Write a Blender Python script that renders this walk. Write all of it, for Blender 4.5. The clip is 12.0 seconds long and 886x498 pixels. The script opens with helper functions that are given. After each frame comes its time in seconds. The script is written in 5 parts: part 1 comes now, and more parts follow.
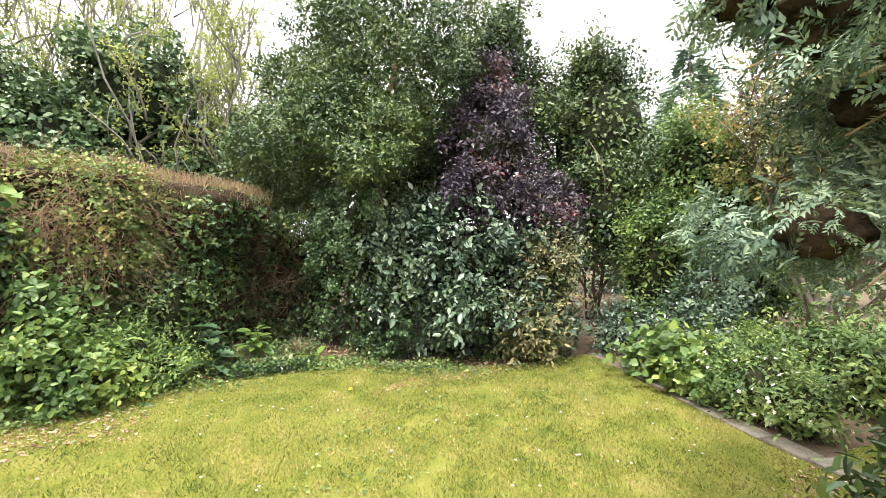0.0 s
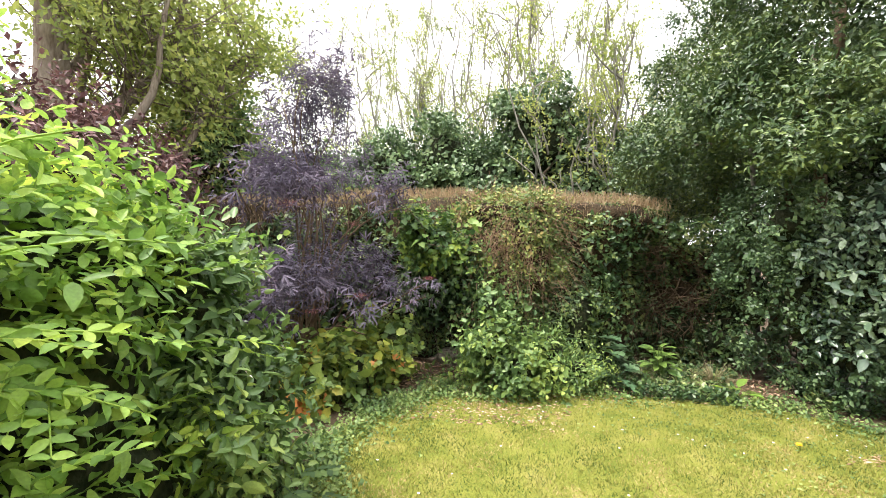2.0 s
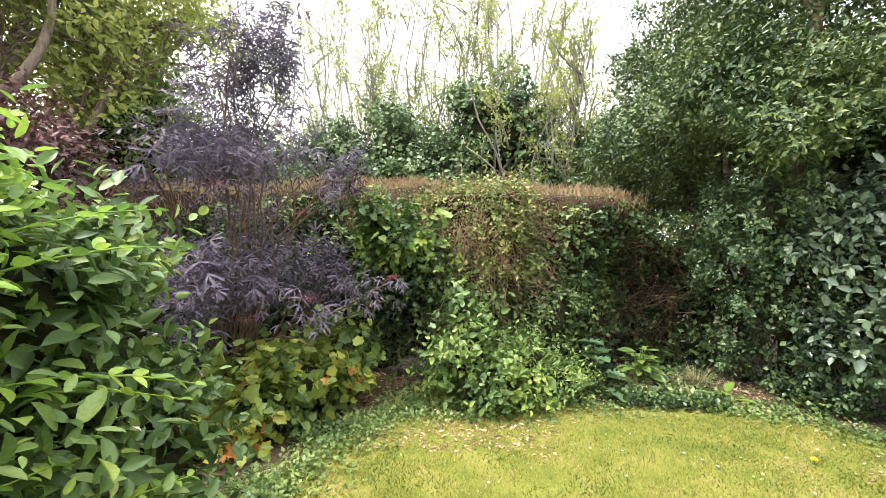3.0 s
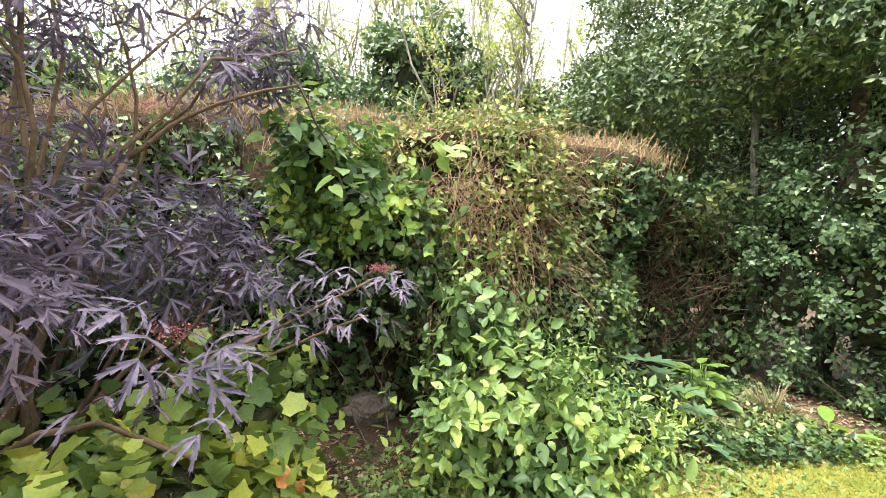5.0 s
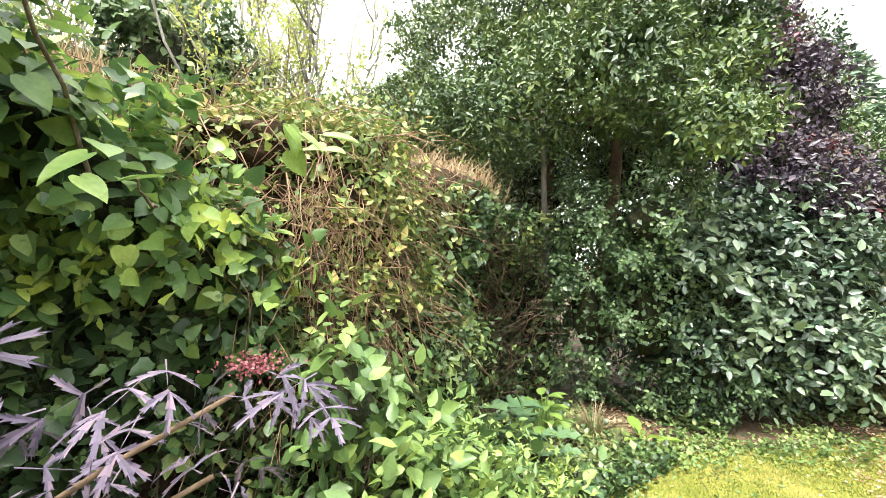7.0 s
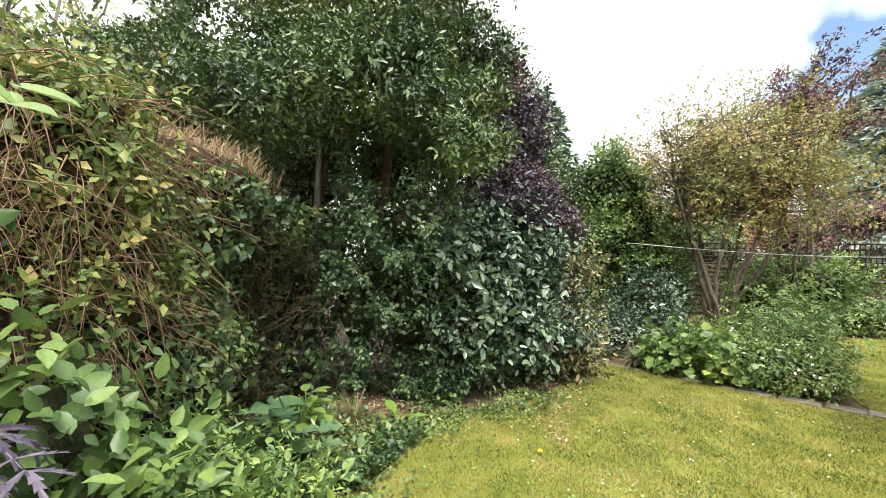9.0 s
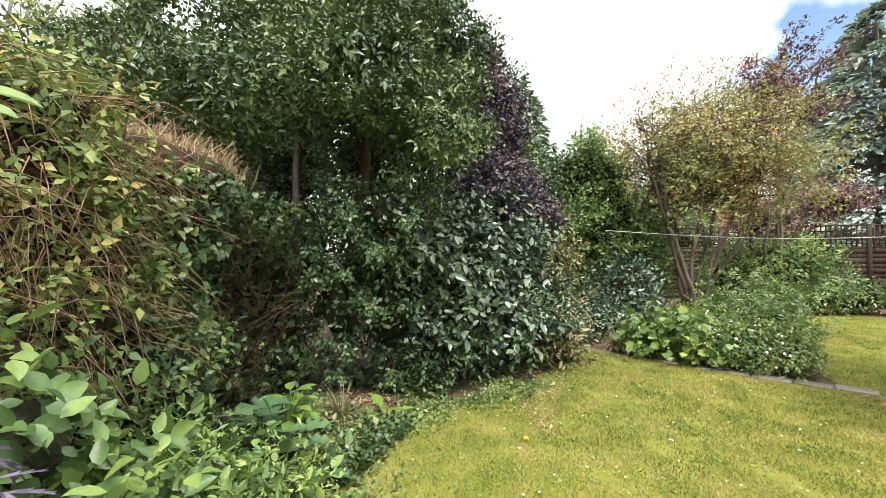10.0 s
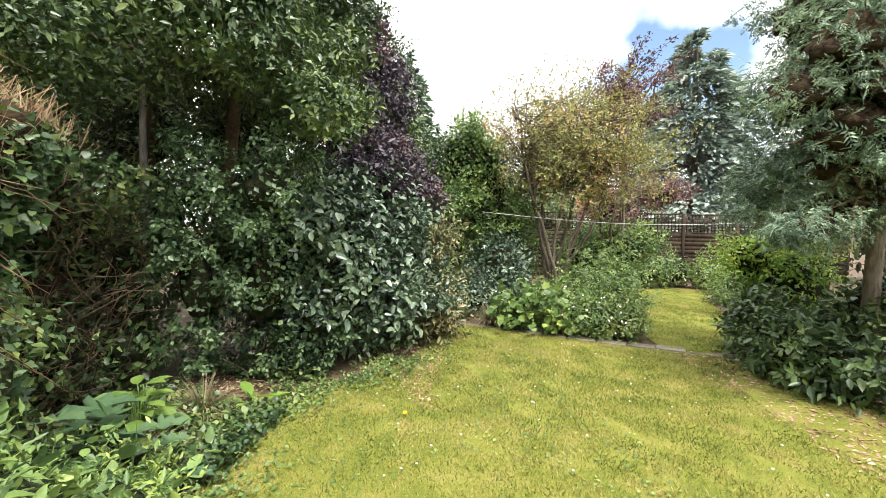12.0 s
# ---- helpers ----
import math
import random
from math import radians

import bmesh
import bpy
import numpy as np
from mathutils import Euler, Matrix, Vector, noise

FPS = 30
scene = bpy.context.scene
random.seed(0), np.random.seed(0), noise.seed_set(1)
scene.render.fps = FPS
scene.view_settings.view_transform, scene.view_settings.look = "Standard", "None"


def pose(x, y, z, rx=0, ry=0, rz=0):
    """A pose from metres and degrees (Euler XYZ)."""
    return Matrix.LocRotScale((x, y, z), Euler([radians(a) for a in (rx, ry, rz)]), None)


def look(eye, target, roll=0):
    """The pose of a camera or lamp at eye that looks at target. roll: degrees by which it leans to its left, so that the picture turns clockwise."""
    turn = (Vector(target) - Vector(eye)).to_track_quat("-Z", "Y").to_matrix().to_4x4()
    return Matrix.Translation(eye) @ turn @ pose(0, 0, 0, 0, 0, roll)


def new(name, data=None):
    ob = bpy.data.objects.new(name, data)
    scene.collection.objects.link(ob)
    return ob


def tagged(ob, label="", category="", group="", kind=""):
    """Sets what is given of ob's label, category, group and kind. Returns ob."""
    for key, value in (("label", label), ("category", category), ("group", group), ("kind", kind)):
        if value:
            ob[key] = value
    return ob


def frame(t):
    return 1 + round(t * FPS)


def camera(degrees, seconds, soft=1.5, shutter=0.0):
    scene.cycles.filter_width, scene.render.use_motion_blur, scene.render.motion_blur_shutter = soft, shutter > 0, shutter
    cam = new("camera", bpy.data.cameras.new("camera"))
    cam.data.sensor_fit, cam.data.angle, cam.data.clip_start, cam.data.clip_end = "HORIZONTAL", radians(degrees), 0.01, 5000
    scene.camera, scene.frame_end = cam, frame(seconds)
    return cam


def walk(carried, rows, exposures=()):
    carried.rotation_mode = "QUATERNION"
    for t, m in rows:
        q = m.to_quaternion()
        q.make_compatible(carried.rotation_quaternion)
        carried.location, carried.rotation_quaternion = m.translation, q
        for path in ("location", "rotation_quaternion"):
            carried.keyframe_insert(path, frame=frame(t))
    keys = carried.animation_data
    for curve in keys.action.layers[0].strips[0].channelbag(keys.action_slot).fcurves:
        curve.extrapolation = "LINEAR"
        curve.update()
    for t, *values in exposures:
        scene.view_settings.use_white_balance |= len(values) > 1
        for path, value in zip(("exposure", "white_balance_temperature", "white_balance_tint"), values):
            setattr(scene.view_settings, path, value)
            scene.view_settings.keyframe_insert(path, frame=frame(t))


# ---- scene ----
# camera and walk: seconds, eye x y z, then degrees west of north, tilt up, lean
cam = camera(92.44, 12.0, soft=0.6)
ROWS = [
    (0.0, 4.226, -1.626, 1.548, 57.05, -0.18, 1.32),
    (0.5, 4.167, -1.747, 1.543, 81.56, 0.21, -0.04),
    (1.0, 4.141, -1.744, 1.460, 105.58, 1.56, -0.73),
    (1.5, 4.103, -1.791, 1.488, 108.78, 1.14, -0.95),
    (2.0, 4.025, -1.851, 1.539, 105.08, 1.06, 0.10),
    (2.5, 3.815, -1.991, 1.534, 98.90, 1.06, 0.89),
    (2.7, 3.665, -2.048, 1.517, 98.94, 1.30, 0.29),
    (4.3, 2.114, -2.948, 1.417, 90.85, -1.30, -0.94),
    (4.5, 1.921, -2.987, 1.450, 89.76, -1.27, -1.09),
    (5.0, 1.428, -3.133, 1.430, 83.40, -1.26, 0.71),
    (5.5, 1.022, -3.222, 1.431, 81.54, -0.71, -0.14),
    (6.0, 0.666, -3.305, 1.453, 73.24, -0.20, -0.59),
    (6.5, 0.498, -3.404, 1.481, 57.68, 1.19, -1.32),
    (7.0, 0.470, -3.401, 1.488, 51.83, 2.20, -0.06),
    (7.5, 0.433, -3.503, 1.482, 43.00, 3.18, -0.28),
    (7.7, 0.416, -3.540, 1.441, 39.51, 3.42, -1.38),
    (9.3, 0.500, -3.416, 1.534, 19.79, 1.26, 1.25),
    (9.5, 0.491, -3.424, 1.535, 19.46, 1.04, 0.26),
    (10.0, 0.487, -3.427, 1.536, 19.15, 0.38, -0.03),
    (10.5, 0.487, -3.421, 1.532, 19.16, -0.17, 0.00),
    (11.0, 0.492, -3.407, 1.533, 19.06, -1.00, 0.32),
    (11.5, 0.462, -3.413, 1.535, 11.52, -1.63, 0.78),
    (12.0, 0.481, -3.383, 1.539, 3.37, -2.42, 1.20),
]


def eye_pose(x, y, z, west, tilt, lean):
    a, b = radians(west), radians(tilt)
    ahead = Vector((-math.sin(a) * math.cos(b), math.cos(a) * math.cos(b), math.sin(b)))
    e = Vector((x, y, z))
    return look(e, e + ahead, lean)


walk(cam, [(r[0], eye_pose(*r[1:])) for r in ROWS],
     exposures=[(0.0, 1.15), (2.5, 1.15), (4.5, 1.48), (5.5, 1.72), (7.0, 1.76), (7.5, 1.45), (9.5, 0.88), (12.0, 0.98)])

# ---- world and sun ----
world = bpy.data.worlds.new("sky")
scene.world = world
world.use_nodes = True
wn, wl = world.node_tree.nodes, world.node_tree.links
wn.clear()
sky = wn.new("ShaderNodeTexSky")
sky.sky_type = "NISHITA"
sky.sun_disc = False
SUN_UP, SUN_EAST = 66.0, 154.0
sky.sun_elevation, sky.sun_rotation = radians(SUN_UP), radians(SUN_EAST)
skb = wn.new("ShaderNodeBackground")
skb.inputs["Strength"].default_value = 0.15
wl.new(sky.outputs["Color"], skb.inputs["Color"])
cloud = wn.new("ShaderNodeBackground")
cloud.inputs["Color"].default_value = (1.0, 1.0, 1.0, 1)
coord = wn.new("ShaderNodeTexCoord")
# an overcast sky is about three times brighter overhead than at the horizon
axes = wn.new("ShaderNodeSeparateXYZ")
wl.new(coord.outputs["Generated"], axes.inputs[0])
climb = wn.new("ShaderNodeMapRange")
climb.inputs["From Min"].default_value, climb.inputs["From Max"].default_value = 0.0, 1.0
climb.inputs["To Min"].default_value, climb.inputs["To Max"].default_value = 0.75, 2.25
wl.new(axes.outputs["Z"], climb.inputs["Value"])
wl.new(climb.outputs[0], cloud.inputs["Strength"])
cn = wn.new("ShaderNodeTexNoise")
cn.inputs["Scale"].default_value = 5.0
cn.inputs["Detail"].default_value = 5.0
wl.new(coord.outputs["Generated"], cn.inputs["Vector"])
cr = wn.new("ShaderNodeValToRGB")
cr.color_ramp.elements[0].position, cr.color_ramp.elements[1].position = 0.0, 0.13
# one gap of blue in the cloud, low in the north-east
gap = wn.new("ShaderNodeVectorMath")
gap.operation = "DISTANCE"
gap.inputs[1].default_value = (0.40, 0.865, 0.29)
wl.new(coord.outputs["Generated"], gap.inputs[0])
gn = wn.new("ShaderNodeMath")
gn.operation = "MULTIPLY_ADD"
gn.inputs[1].default_value = 0.55
wl.new(cn.outputs["Fac"], gn.inputs[0])
wl.new(gap.outputs["Value"], gn.inputs[2])
gs_ = wn.new("ShaderNodeMath")
gs_.operation = "SUBTRACT"
gs_.inputs[1].default_value = 0.35
wl.new(gn.outputs[0], gs_.inputs[0])
wl.new(gs_.outputs[0], cr.inputs["Fac"])
wmix = wn.new("ShaderNodeMixShader")
wl.new(cr.outputs["Color"], wmix.inputs[0])
wl.new(skb.outputs[0], wmix.inputs[1])
wl.new(cloud.outputs[0], wmix.inputs[2])
wout = wn.new("ShaderNodeOutputWorld")
wl.new(wmix.outputs[0], wout.inputs[0])

sun_data = bpy.data.lights.new("sun", "SUN")
sun_data.energy, sun_data.angle, sun_data.color = 2.8, radians(14), (1.0, 0.95, 0.86)
sun = new("sun", sun_data)
sx, sy = math.sin(radians(SUN_EAST)), math.cos(radians(SUN_EAST))
sun.matrix_world = look((0, 0, 0), (-sx * math.cos(radians(SUN_UP)), -sy * math.cos(radians(SUN_UP)), -math.sin(radians(SUN_UP))))


# ---- materials ----
def node_material(name):
    m = bpy.data.materials.new(name)
    m.use_nodes = True
    nt = m.node_tree
    return m, nt.nodes, nt.links, nt.nodes["Principled BSDF"], nt.nodes["Material Output"]


def ramp(nodes, stops):
    r = nodes.new("ShaderNodeValToRGB")
    e = r.color_ramp.elements
    while len(e) < len(stops):
        e.new(0.5)
    for i, (p, c) in enumerate(stops):
        e[i].position, e[i].color = p, (*c, 1)
    return r


def leaf_material(name, stops, rough=0.45, glow=0.3, patch=1.2, spec=0.4, blue=1.3, gain=1.35):
    """Leaves: a colour for each leaf, drifting in patches; light passes through a part of them."""
    m, n, l, b, out = node_material(name)
    geo = n.new("ShaderNodeNewGeometry")
    noi = n.new("ShaderNodeTexNoise")
    noi.inputs["Scale"].default_value = patch
    tc = n.new("ShaderNodeTexCoord")
    l.new(tc.outputs["Object"], noi.inputs["Vector"])
    mx = n.new("ShaderNodeMath")
    mx.operation = "MULTIPLY_ADD"
    mx.inputs[1].default_value = 0.75
    ad = n.new("ShaderNodeMath")
    ad.operation = "MULTIPLY_ADD"
    ad.inputs[1].default_value = 1.6
    ad.inputs[2].default_value = -0.68
    l.new(noi.outputs["Fac"], ad.inputs[0])
    l.new(geo.outputs["Random Per Island"], mx.inputs[0])
    l.new(ad.outputs[0], mx.inputs[2])
    r = ramp(n, [(p, (c[0] * gain * 1.1, c[1] * gain, c[2] * blue * gain)) for p, c in stops])
    l.new(mx.outputs[0], r.inputs["Fac"])
    fine = n.new("ShaderNodeTexNoise")
    fine.inputs["Scale"].default_value = 90
    l.new(tc.outputs["Object"], fine.inputs["Vector"])
    hs = n.new("ShaderNodeHueSaturation")
    mr = n.new("ShaderNodeMapRange")
    mr.inputs["To Min"].default_value, mr.inputs["To Max"].default_value = 0.7, 1.3
    l.new(fine.outputs["Fac"], mr.inputs["Value"])
    l.new(mr.outputs[0], hs.inputs["Value"])
    l.new(r.outputs["Color"], hs.inputs["Color"])
    l.new(hs.outputs["Color"], b.inputs["Base Color"])
    b.inputs["Roughness"].default_value = rough
    b.inputs["Specular IOR Level"].default_value = spec
    tr = n.new("ShaderNodeBsdfTranslucent")
    l.new(hs.outputs["Color"], tr.inputs["Color"])
    ms = n.new("ShaderNodeMixShader")
    ms.inputs[0].default_value = glow
    l.new(b.outputs[0], ms.inputs[1])
    l.new(tr.outputs[0], ms.inputs[2])
    l.new(ms.outputs[0], out.inputs["Surface"])
    return m


def rough_material(name, stops, scale=4.0, fine=40.0, rough=0.85, bump=0.4, stretch=(1, 1, 1), spec=0.15):
    """Soil, bark, stone and timber: two scales of mottling and a fine relief."""
    m, n, l, b, out = node_material(name)
    tc = n.new("ShaderNodeTexCoord")
    mp = n.new("ShaderNodeMapping")
    mp.inputs["Scale"].default_value = stretch
    l.new(tc.outputs["Object"], mp.inputs["Vector"])
    a = n.new("ShaderNodeTexNoise")
    a.inputs["Scale"].default_value = scale
    a.inputs["Detail"].default_value = 6
    f = n.new("ShaderNodeTexNoise")
    f.inputs["Scale"].default_value = fine
    f.inputs["Detail"].default_value = 4
    l.new(mp.outputs[0], a.inputs["Vector"])
    l.new(mp.outputs[0], f.inputs["Vector"])
    mm = n.new("ShaderNodeMix")
    mm.inputs["Factor"].default_value = 0.5
    l.new(a.outputs["Fac"], mm.inputs[2])
    l.new(f.outputs["Fac"], mm.inputs[3])
    oi = n.new("ShaderNodeObjectInfo")
    sh = n.new("ShaderNodeMath")
    sh.operation = "MULTIPLY_ADD"
    sh.inputs[1].default_value = 0.12
    l.new(oi.outputs["Random"], sh.inputs[0])
    l.new(mm.outputs[0], sh.inputs[2])
    r = ramp(n, stops)
    l.new(sh.outputs[0], r.inputs["Fac"])
    l.new(r.outputs["Color"], b.inputs["Base Color"])
    b.inputs["Roughness"].default_value = rough
    b.inputs["Specular IOR Level"].default_value = spec
    bp = n.new("ShaderNodeBump")
    bp.inputs["Strength"].default_value = bump
    bp.inputs["Distance"].default_value = 0.02
    l.new(f.outputs["Fac"], bp.inputs["Height"])
    l.new(bp.outputs[0], b.inputs["Normal"])
    return m


M_GROUND = rough_material("soil_and_litter", [(0.3, (0.026, 0.018, 0.012)), (0.5, (0.07, 0.048, 0.03)), (0.7, (0.15, 0.105, 0.068))], 3.0, 45.0)
M_LAWN = rough_material("mown_turf", [(0.34, (0.068, 0.09, 0.018)), (0.46, (0.15, 0.175, 0.028)), (0.57, (0.225, 0.23, 0.044)), (0.7, (0.33, 0.27, 0.1))], 3.2, 110.0, 0.95, 1.0)
M_BLADE = leaf_material("grass_blade", [(0.1, (0.07, 0.12, 0.02)), (0.42, (0.2, 0.25, 0.044)), (0.72, (0.34, 0.35, 0.085)), (0.98, (0.52, 0.43, 0.21))], 0.6, 0.28, 2.2, gain=0.9, blue=1.0)
M_BARK = rough_material("grey_brown_bark", [(0.3, (0.05, 0.038, 0.028)), (0.5, (0.13, 0.10, 0.075)), (0.7, (0.24, 0.2, 0.16))], 6, 40, 0.9, 0.8, (1, 1, 0.25))
M_PALEBARK = rough_material("pale_grey_bark", [(0.3, (0.11, 0.1, 0.085)), (0.5, (0.2, 0.185, 0.16)), (0.7, (0.33, 0.31, 0.27))], 6, 40, 0.9, 0.5, (1, 1, 0.25))
M_TWIG = rough_material("dry_brown_twig", [(0.3, (0.18, 0.115, 0.065)), (0.5, (0.34, 0.23, 0.14)), (0.7, (0.5, 0.38, 0.25))], 5, 30, 0.85, 0.3)
M_DARKTWIG = rough_material("dark_dead_twig", [(0.3, (0.05, 0.033, 0.022)), (0.5, (0.1, 0.068, 0.045)), (0.7, (0.17, 0.12, 0.08))], 5, 30, 0.9, 0.3)
M_REDTWIG = rough_material("reddish_vine_stem", [(0.3, (0.1, 0.055, 0.036)), (0.5, (0.2, 0.12, 0.078)), (0.7, (0.33, 0.23, 0.15))], 5, 30, 0.8, 0.3)
# near-black green: shade in the gaps of a crown, painted as colour
M_GAP_SHADE = rough_material("crown_gap_shade", [(0.35, (0.006, 0.008, 0.004)), (0.5, (0.02, 0.026, 0.012)), (0.7, (0.045, 0.045, 0.022))], 9, 35, 0.95, 1.0)
# brown twig tone, with the shade between twigs darkened into it
M_BROWN_GAP_SHADE = rough_material("brown_twigs_and_gap_shade", [(0.35, (0.008, 0.006, 0.004)), (0.5, (0.03, 0.021, 0.013)), (0.7, (0.08, 0.054, 0.032))], 9, 35, 0.95, 1.0)
M_STONE = rough_material("weathered_path_stone", [(0.3, (0.08, 0.068, 0.052)), (0.5, (0.165, 0.143, 0.115)), (0.7, (0.26, 0.23, 0.185))], 5, 60, 0.9, 0.5)
M_FENCE = rough_material("dark_creosoted_timber", [(0.3, (0.02, 0.014, 0.01)), (0.5, (0.05, 0.036, 0.026)), (0.7, (0.095, 0.07, 0.05))], 4, 30, 0.85, 0.5, (1, 1, 0.2))
M_WIRE = rough_material("galvanised_wire", [(0.3, (0.45, 0.45, 0.42)), (0.7, (0.6, 0.6, 0.56))], 8, 60, 0.5, 0.1)

L_HEDGE = leaf_material("hedge_ivy_leaf", [(0.1, (0.018, 0.04, 0.012)), (0.45, (0.04, 0.085, 0.022)), (0.75, (0.085, 0.14, 0.035)), (0.95, (0.16, 0.2, 0.05))], 0.4, 0.08, 1.5, gain=1.25)
L_BRAMBLE = leaf_material("bramble_leaf", [(0.1, (0.045, 0.085, 0.02)), (0.45, (0.1, 0.16, 0.034)), (0.78, (0.18, 0.23, 0.045)), (0.97, (0.28, 0.25, 0.07))], 0.5, 0.25, 1.5)
L_TREE = leaf_material("evergreen_tree_leaf", [(0.05, (0.036, 0.075, 0.026)), (0.4, (0.07, 0.132, 0.044)), (0.7, (0.122, 0.195, 0.052)), (0.95, (0.19, 0.27, 0.065))], 0.36, 0.1, 0.8, blue=1.15, gain=0.85)
L_CAMELLIA = leaf_material("glossy_dark_leaf", [(0.1, (0.022, 0.046, 0.022)), (0.5, (0.055, 0.098, 0.046)), (0.9, (0.11, 0.165, 0.07))], 0.32, 0.05, 1.0, 0.75, gain=1.4)
L_VARIEG = leaf_material("yellowed_evergreen_leaf", [(0.1, (0.045, 0.075, 0.022)), (0.5, (0.12, 0.14, 0.045)), (0.9, (0.27, 0.25, 0.1))], 0.35, 0.12, 1.5, gain=1.2)
L_PURPLE = leaf_material("purple_tree_leaf", [(0.05, (0.02, 0.019, 0.029)), (0.4, (0.04, 0.033, 0.049)), (0.7, (0.06, 0.047, 0.062)), (0.93, (0.075, 0.068, 0.045)), (0.99, (0.15, 0.05, 0.06))], 0.38, 0.15, 1.2, blue=1.0)
L_COPPER = leaf_material("copper_brown_leaf", [(0.1, (0.04, 0.025, 0.02)), (0.5, (0.1, 0.055, 0.045)), (0.9, (0.17, 0.1, 0.07))], 0.45, 0.2, 1.2)
L_ELDER = leaf_material("dark_purple_cut_leaf", [(0.05, (0.032, 0.029, 0.041)), (0.45, (0.074, 0.067, 0.091)), (0.8, (0.11, 0.098, 0.124)), (0.97, (0.15, 0.12, 0.14))], 0.55, 0.25, 1.5, 0.3, blue=1.1)
L_LIME = leaf_material("fresh_lime_leaf", [(0.05, (0.07, 0.14, 0.024)), (0.4, (0.13, 0.235, 0.034)), (0.7, (0.21, 0.32, 0.045)), (0.95, (0.31, 0.4, 0.06))], 0.42, 0.42, 1.6, gain=1.6)
L_WEIGELA = leaf_material("mid_green_leaf", [(0.05, (0.045, 0.09, 0.024)), (0.4, (0.085, 0.155, 0.036)), (0.75, (0.15, 0.235, 0.05)), (0.95, (0.25, 0.34, 0.065))], 0.42, 0.28, 1.4, gain=1.32)
L_YELLOW = leaf_material("yellow_green_leaf", [(0.05, (0.05, 0.095, 0.02)), (0.45, (0.105, 0.165, 0.028)), (0.8, (0.19, 0.24, 0.034)), (0.96, (0.3, 0.29, 0.038)), (1.0, (0.36, 0.16, 0.04))], 0.45, 0.32, 1.6, gain=1.5)
L_HEART = leaf_material("soft_heart_leaf", [(0.05, (0.028, 0.065, 0.018)), (0.4, (0.065, 0.13, 0.028)), (0.75, (0.15, 0.24, 0.04)), (0.97, (0.3, 0.38, 0.055))], 0.4, 0.32, 2.2)
L_ACANTHUS = leaf_material("blue_green_leaf", [(0.05, (0.03, 0.07, 0.028)), (0.5, (0.06, 0.12, 0.045)), (0.9, (0.1, 0.17, 0.06))], 0.32, 0.12, 2.0, gain=1.1)
L_IVYBACK = leaf_material("far_ivy_leaf", [(0.05, (0.028, 0.055, 0.02)), (0.5, (0.06, 0.11, 0.036)), (0.9, (0.125, 0.19, 0.06))], 0.4, 0.15, 0.5, gain=1.5)
L_SPRING = leaf_material("thin_spring_leaf", [(0.05, (0.12, 0.17, 0.036)), (0.5, (0.2, 0.26, 0.05)), (0.9, (0.32, 0.37, 0.08))], 0.5, 0.55, 0.6)
L_ORANGE = leaf_material("olive_orange_leaf", [(0.05, (0.1, 0.13, 0.03)), (0.45, (0.19, 0.215, 0.058)), (0.8, (0.29, 0.28, 0.075)), (0.97, (0.4, 0.23, 0.08))], 0.5, 0.3, 0.9)
L_CONIFER = leaf_material("blue_green_conifer", [(0.05, (0.03, 0.06, 0.036)), (0.4, (0.08, 0.135, 0.08)), (0.65, (0.13, 0.2, 0.115)), (0.9, (0.22, 0.3, 0.17))], 0.5, 0.12, 1.0, blue=1.1, gain=1.65)
L_CEDAR = leaf_material("pale_cedar_needle", [(0.05, (0.11, 0.16, 0.11)), (0.5, (0.19, 0.26, 0.17)), (0.9, (0.28, 0.36, 0.23))], 0.6, 0.1, 0.7)
L_BED = leaf_material("bed_plant_leaf", [(0.05, (0.045, 0.09, 0.022)), (0.5, (0.1, 0.17, 0.04)), (0.9, (0.19, 0.26, 0.06))], 0.45, 0.25, 2.0)
L_DRY = leaf_material("dry_leaf_litter", [(0.05, (0.12, 0.07, 0.035)), (0.5, (0.26, 0.17, 0.085)), (0.9, (0.42, 0.32, 0.18))], 0.7, 0.1, 2.0)
L_STRAW = leaf_material("straw_sedge_blade", [(0.05, (0.1, 0.12, 0.035)), (0.5, (0.21, 0.19, 0.08)), (0.9, (0.34, 0.29, 0.15))], 0.6, 0.2, 2.0, gain=1.1)
L_WHITE = leaf_material("pale_petal", [(0.05, (0.55, 0.45, 0.55)), (0.6, (0.75, 0.68, 0.75)), (0.9, (0.82, 0.8, 0.8))], 0.6, 0.3, 2.0, blue=1.0)
L_PINK = leaf_material("pink_flower_head", [(0.05, (0.13, 0.035, 0.045)), (0.5, (0.17, 0.06, 0.07)), (0.9, (0.25, 0.115, 0.12))], 0.6, 0.3, 4.0, blue=1.0)
L_GOLD = leaf_material("yellow_petal", [(0.05, (0.7, 0.5, 0.02)), (0.9, (0.85, 0.7, 0.04))], 0.5, 0.3, 2.0)


# ---- builders ----
rng = np.random.default_rng(7)
UP = np.array([0.0, 0.0, 1.0])


def unit(v):
    return v / np.maximum(np.linalg.norm(v, axis=-1, keepdims=True), 1e-9)


def wave(p, freq, seed):
    """A smooth field between about -1 and 1."""
    g = np.random.default_rng(seed)
    k, f = g.normal(0, freq, (7, 3)), g.uniform(0, 6.28, 7)
    return np.sin(p @ k.T + f).sum(1) / 3.2


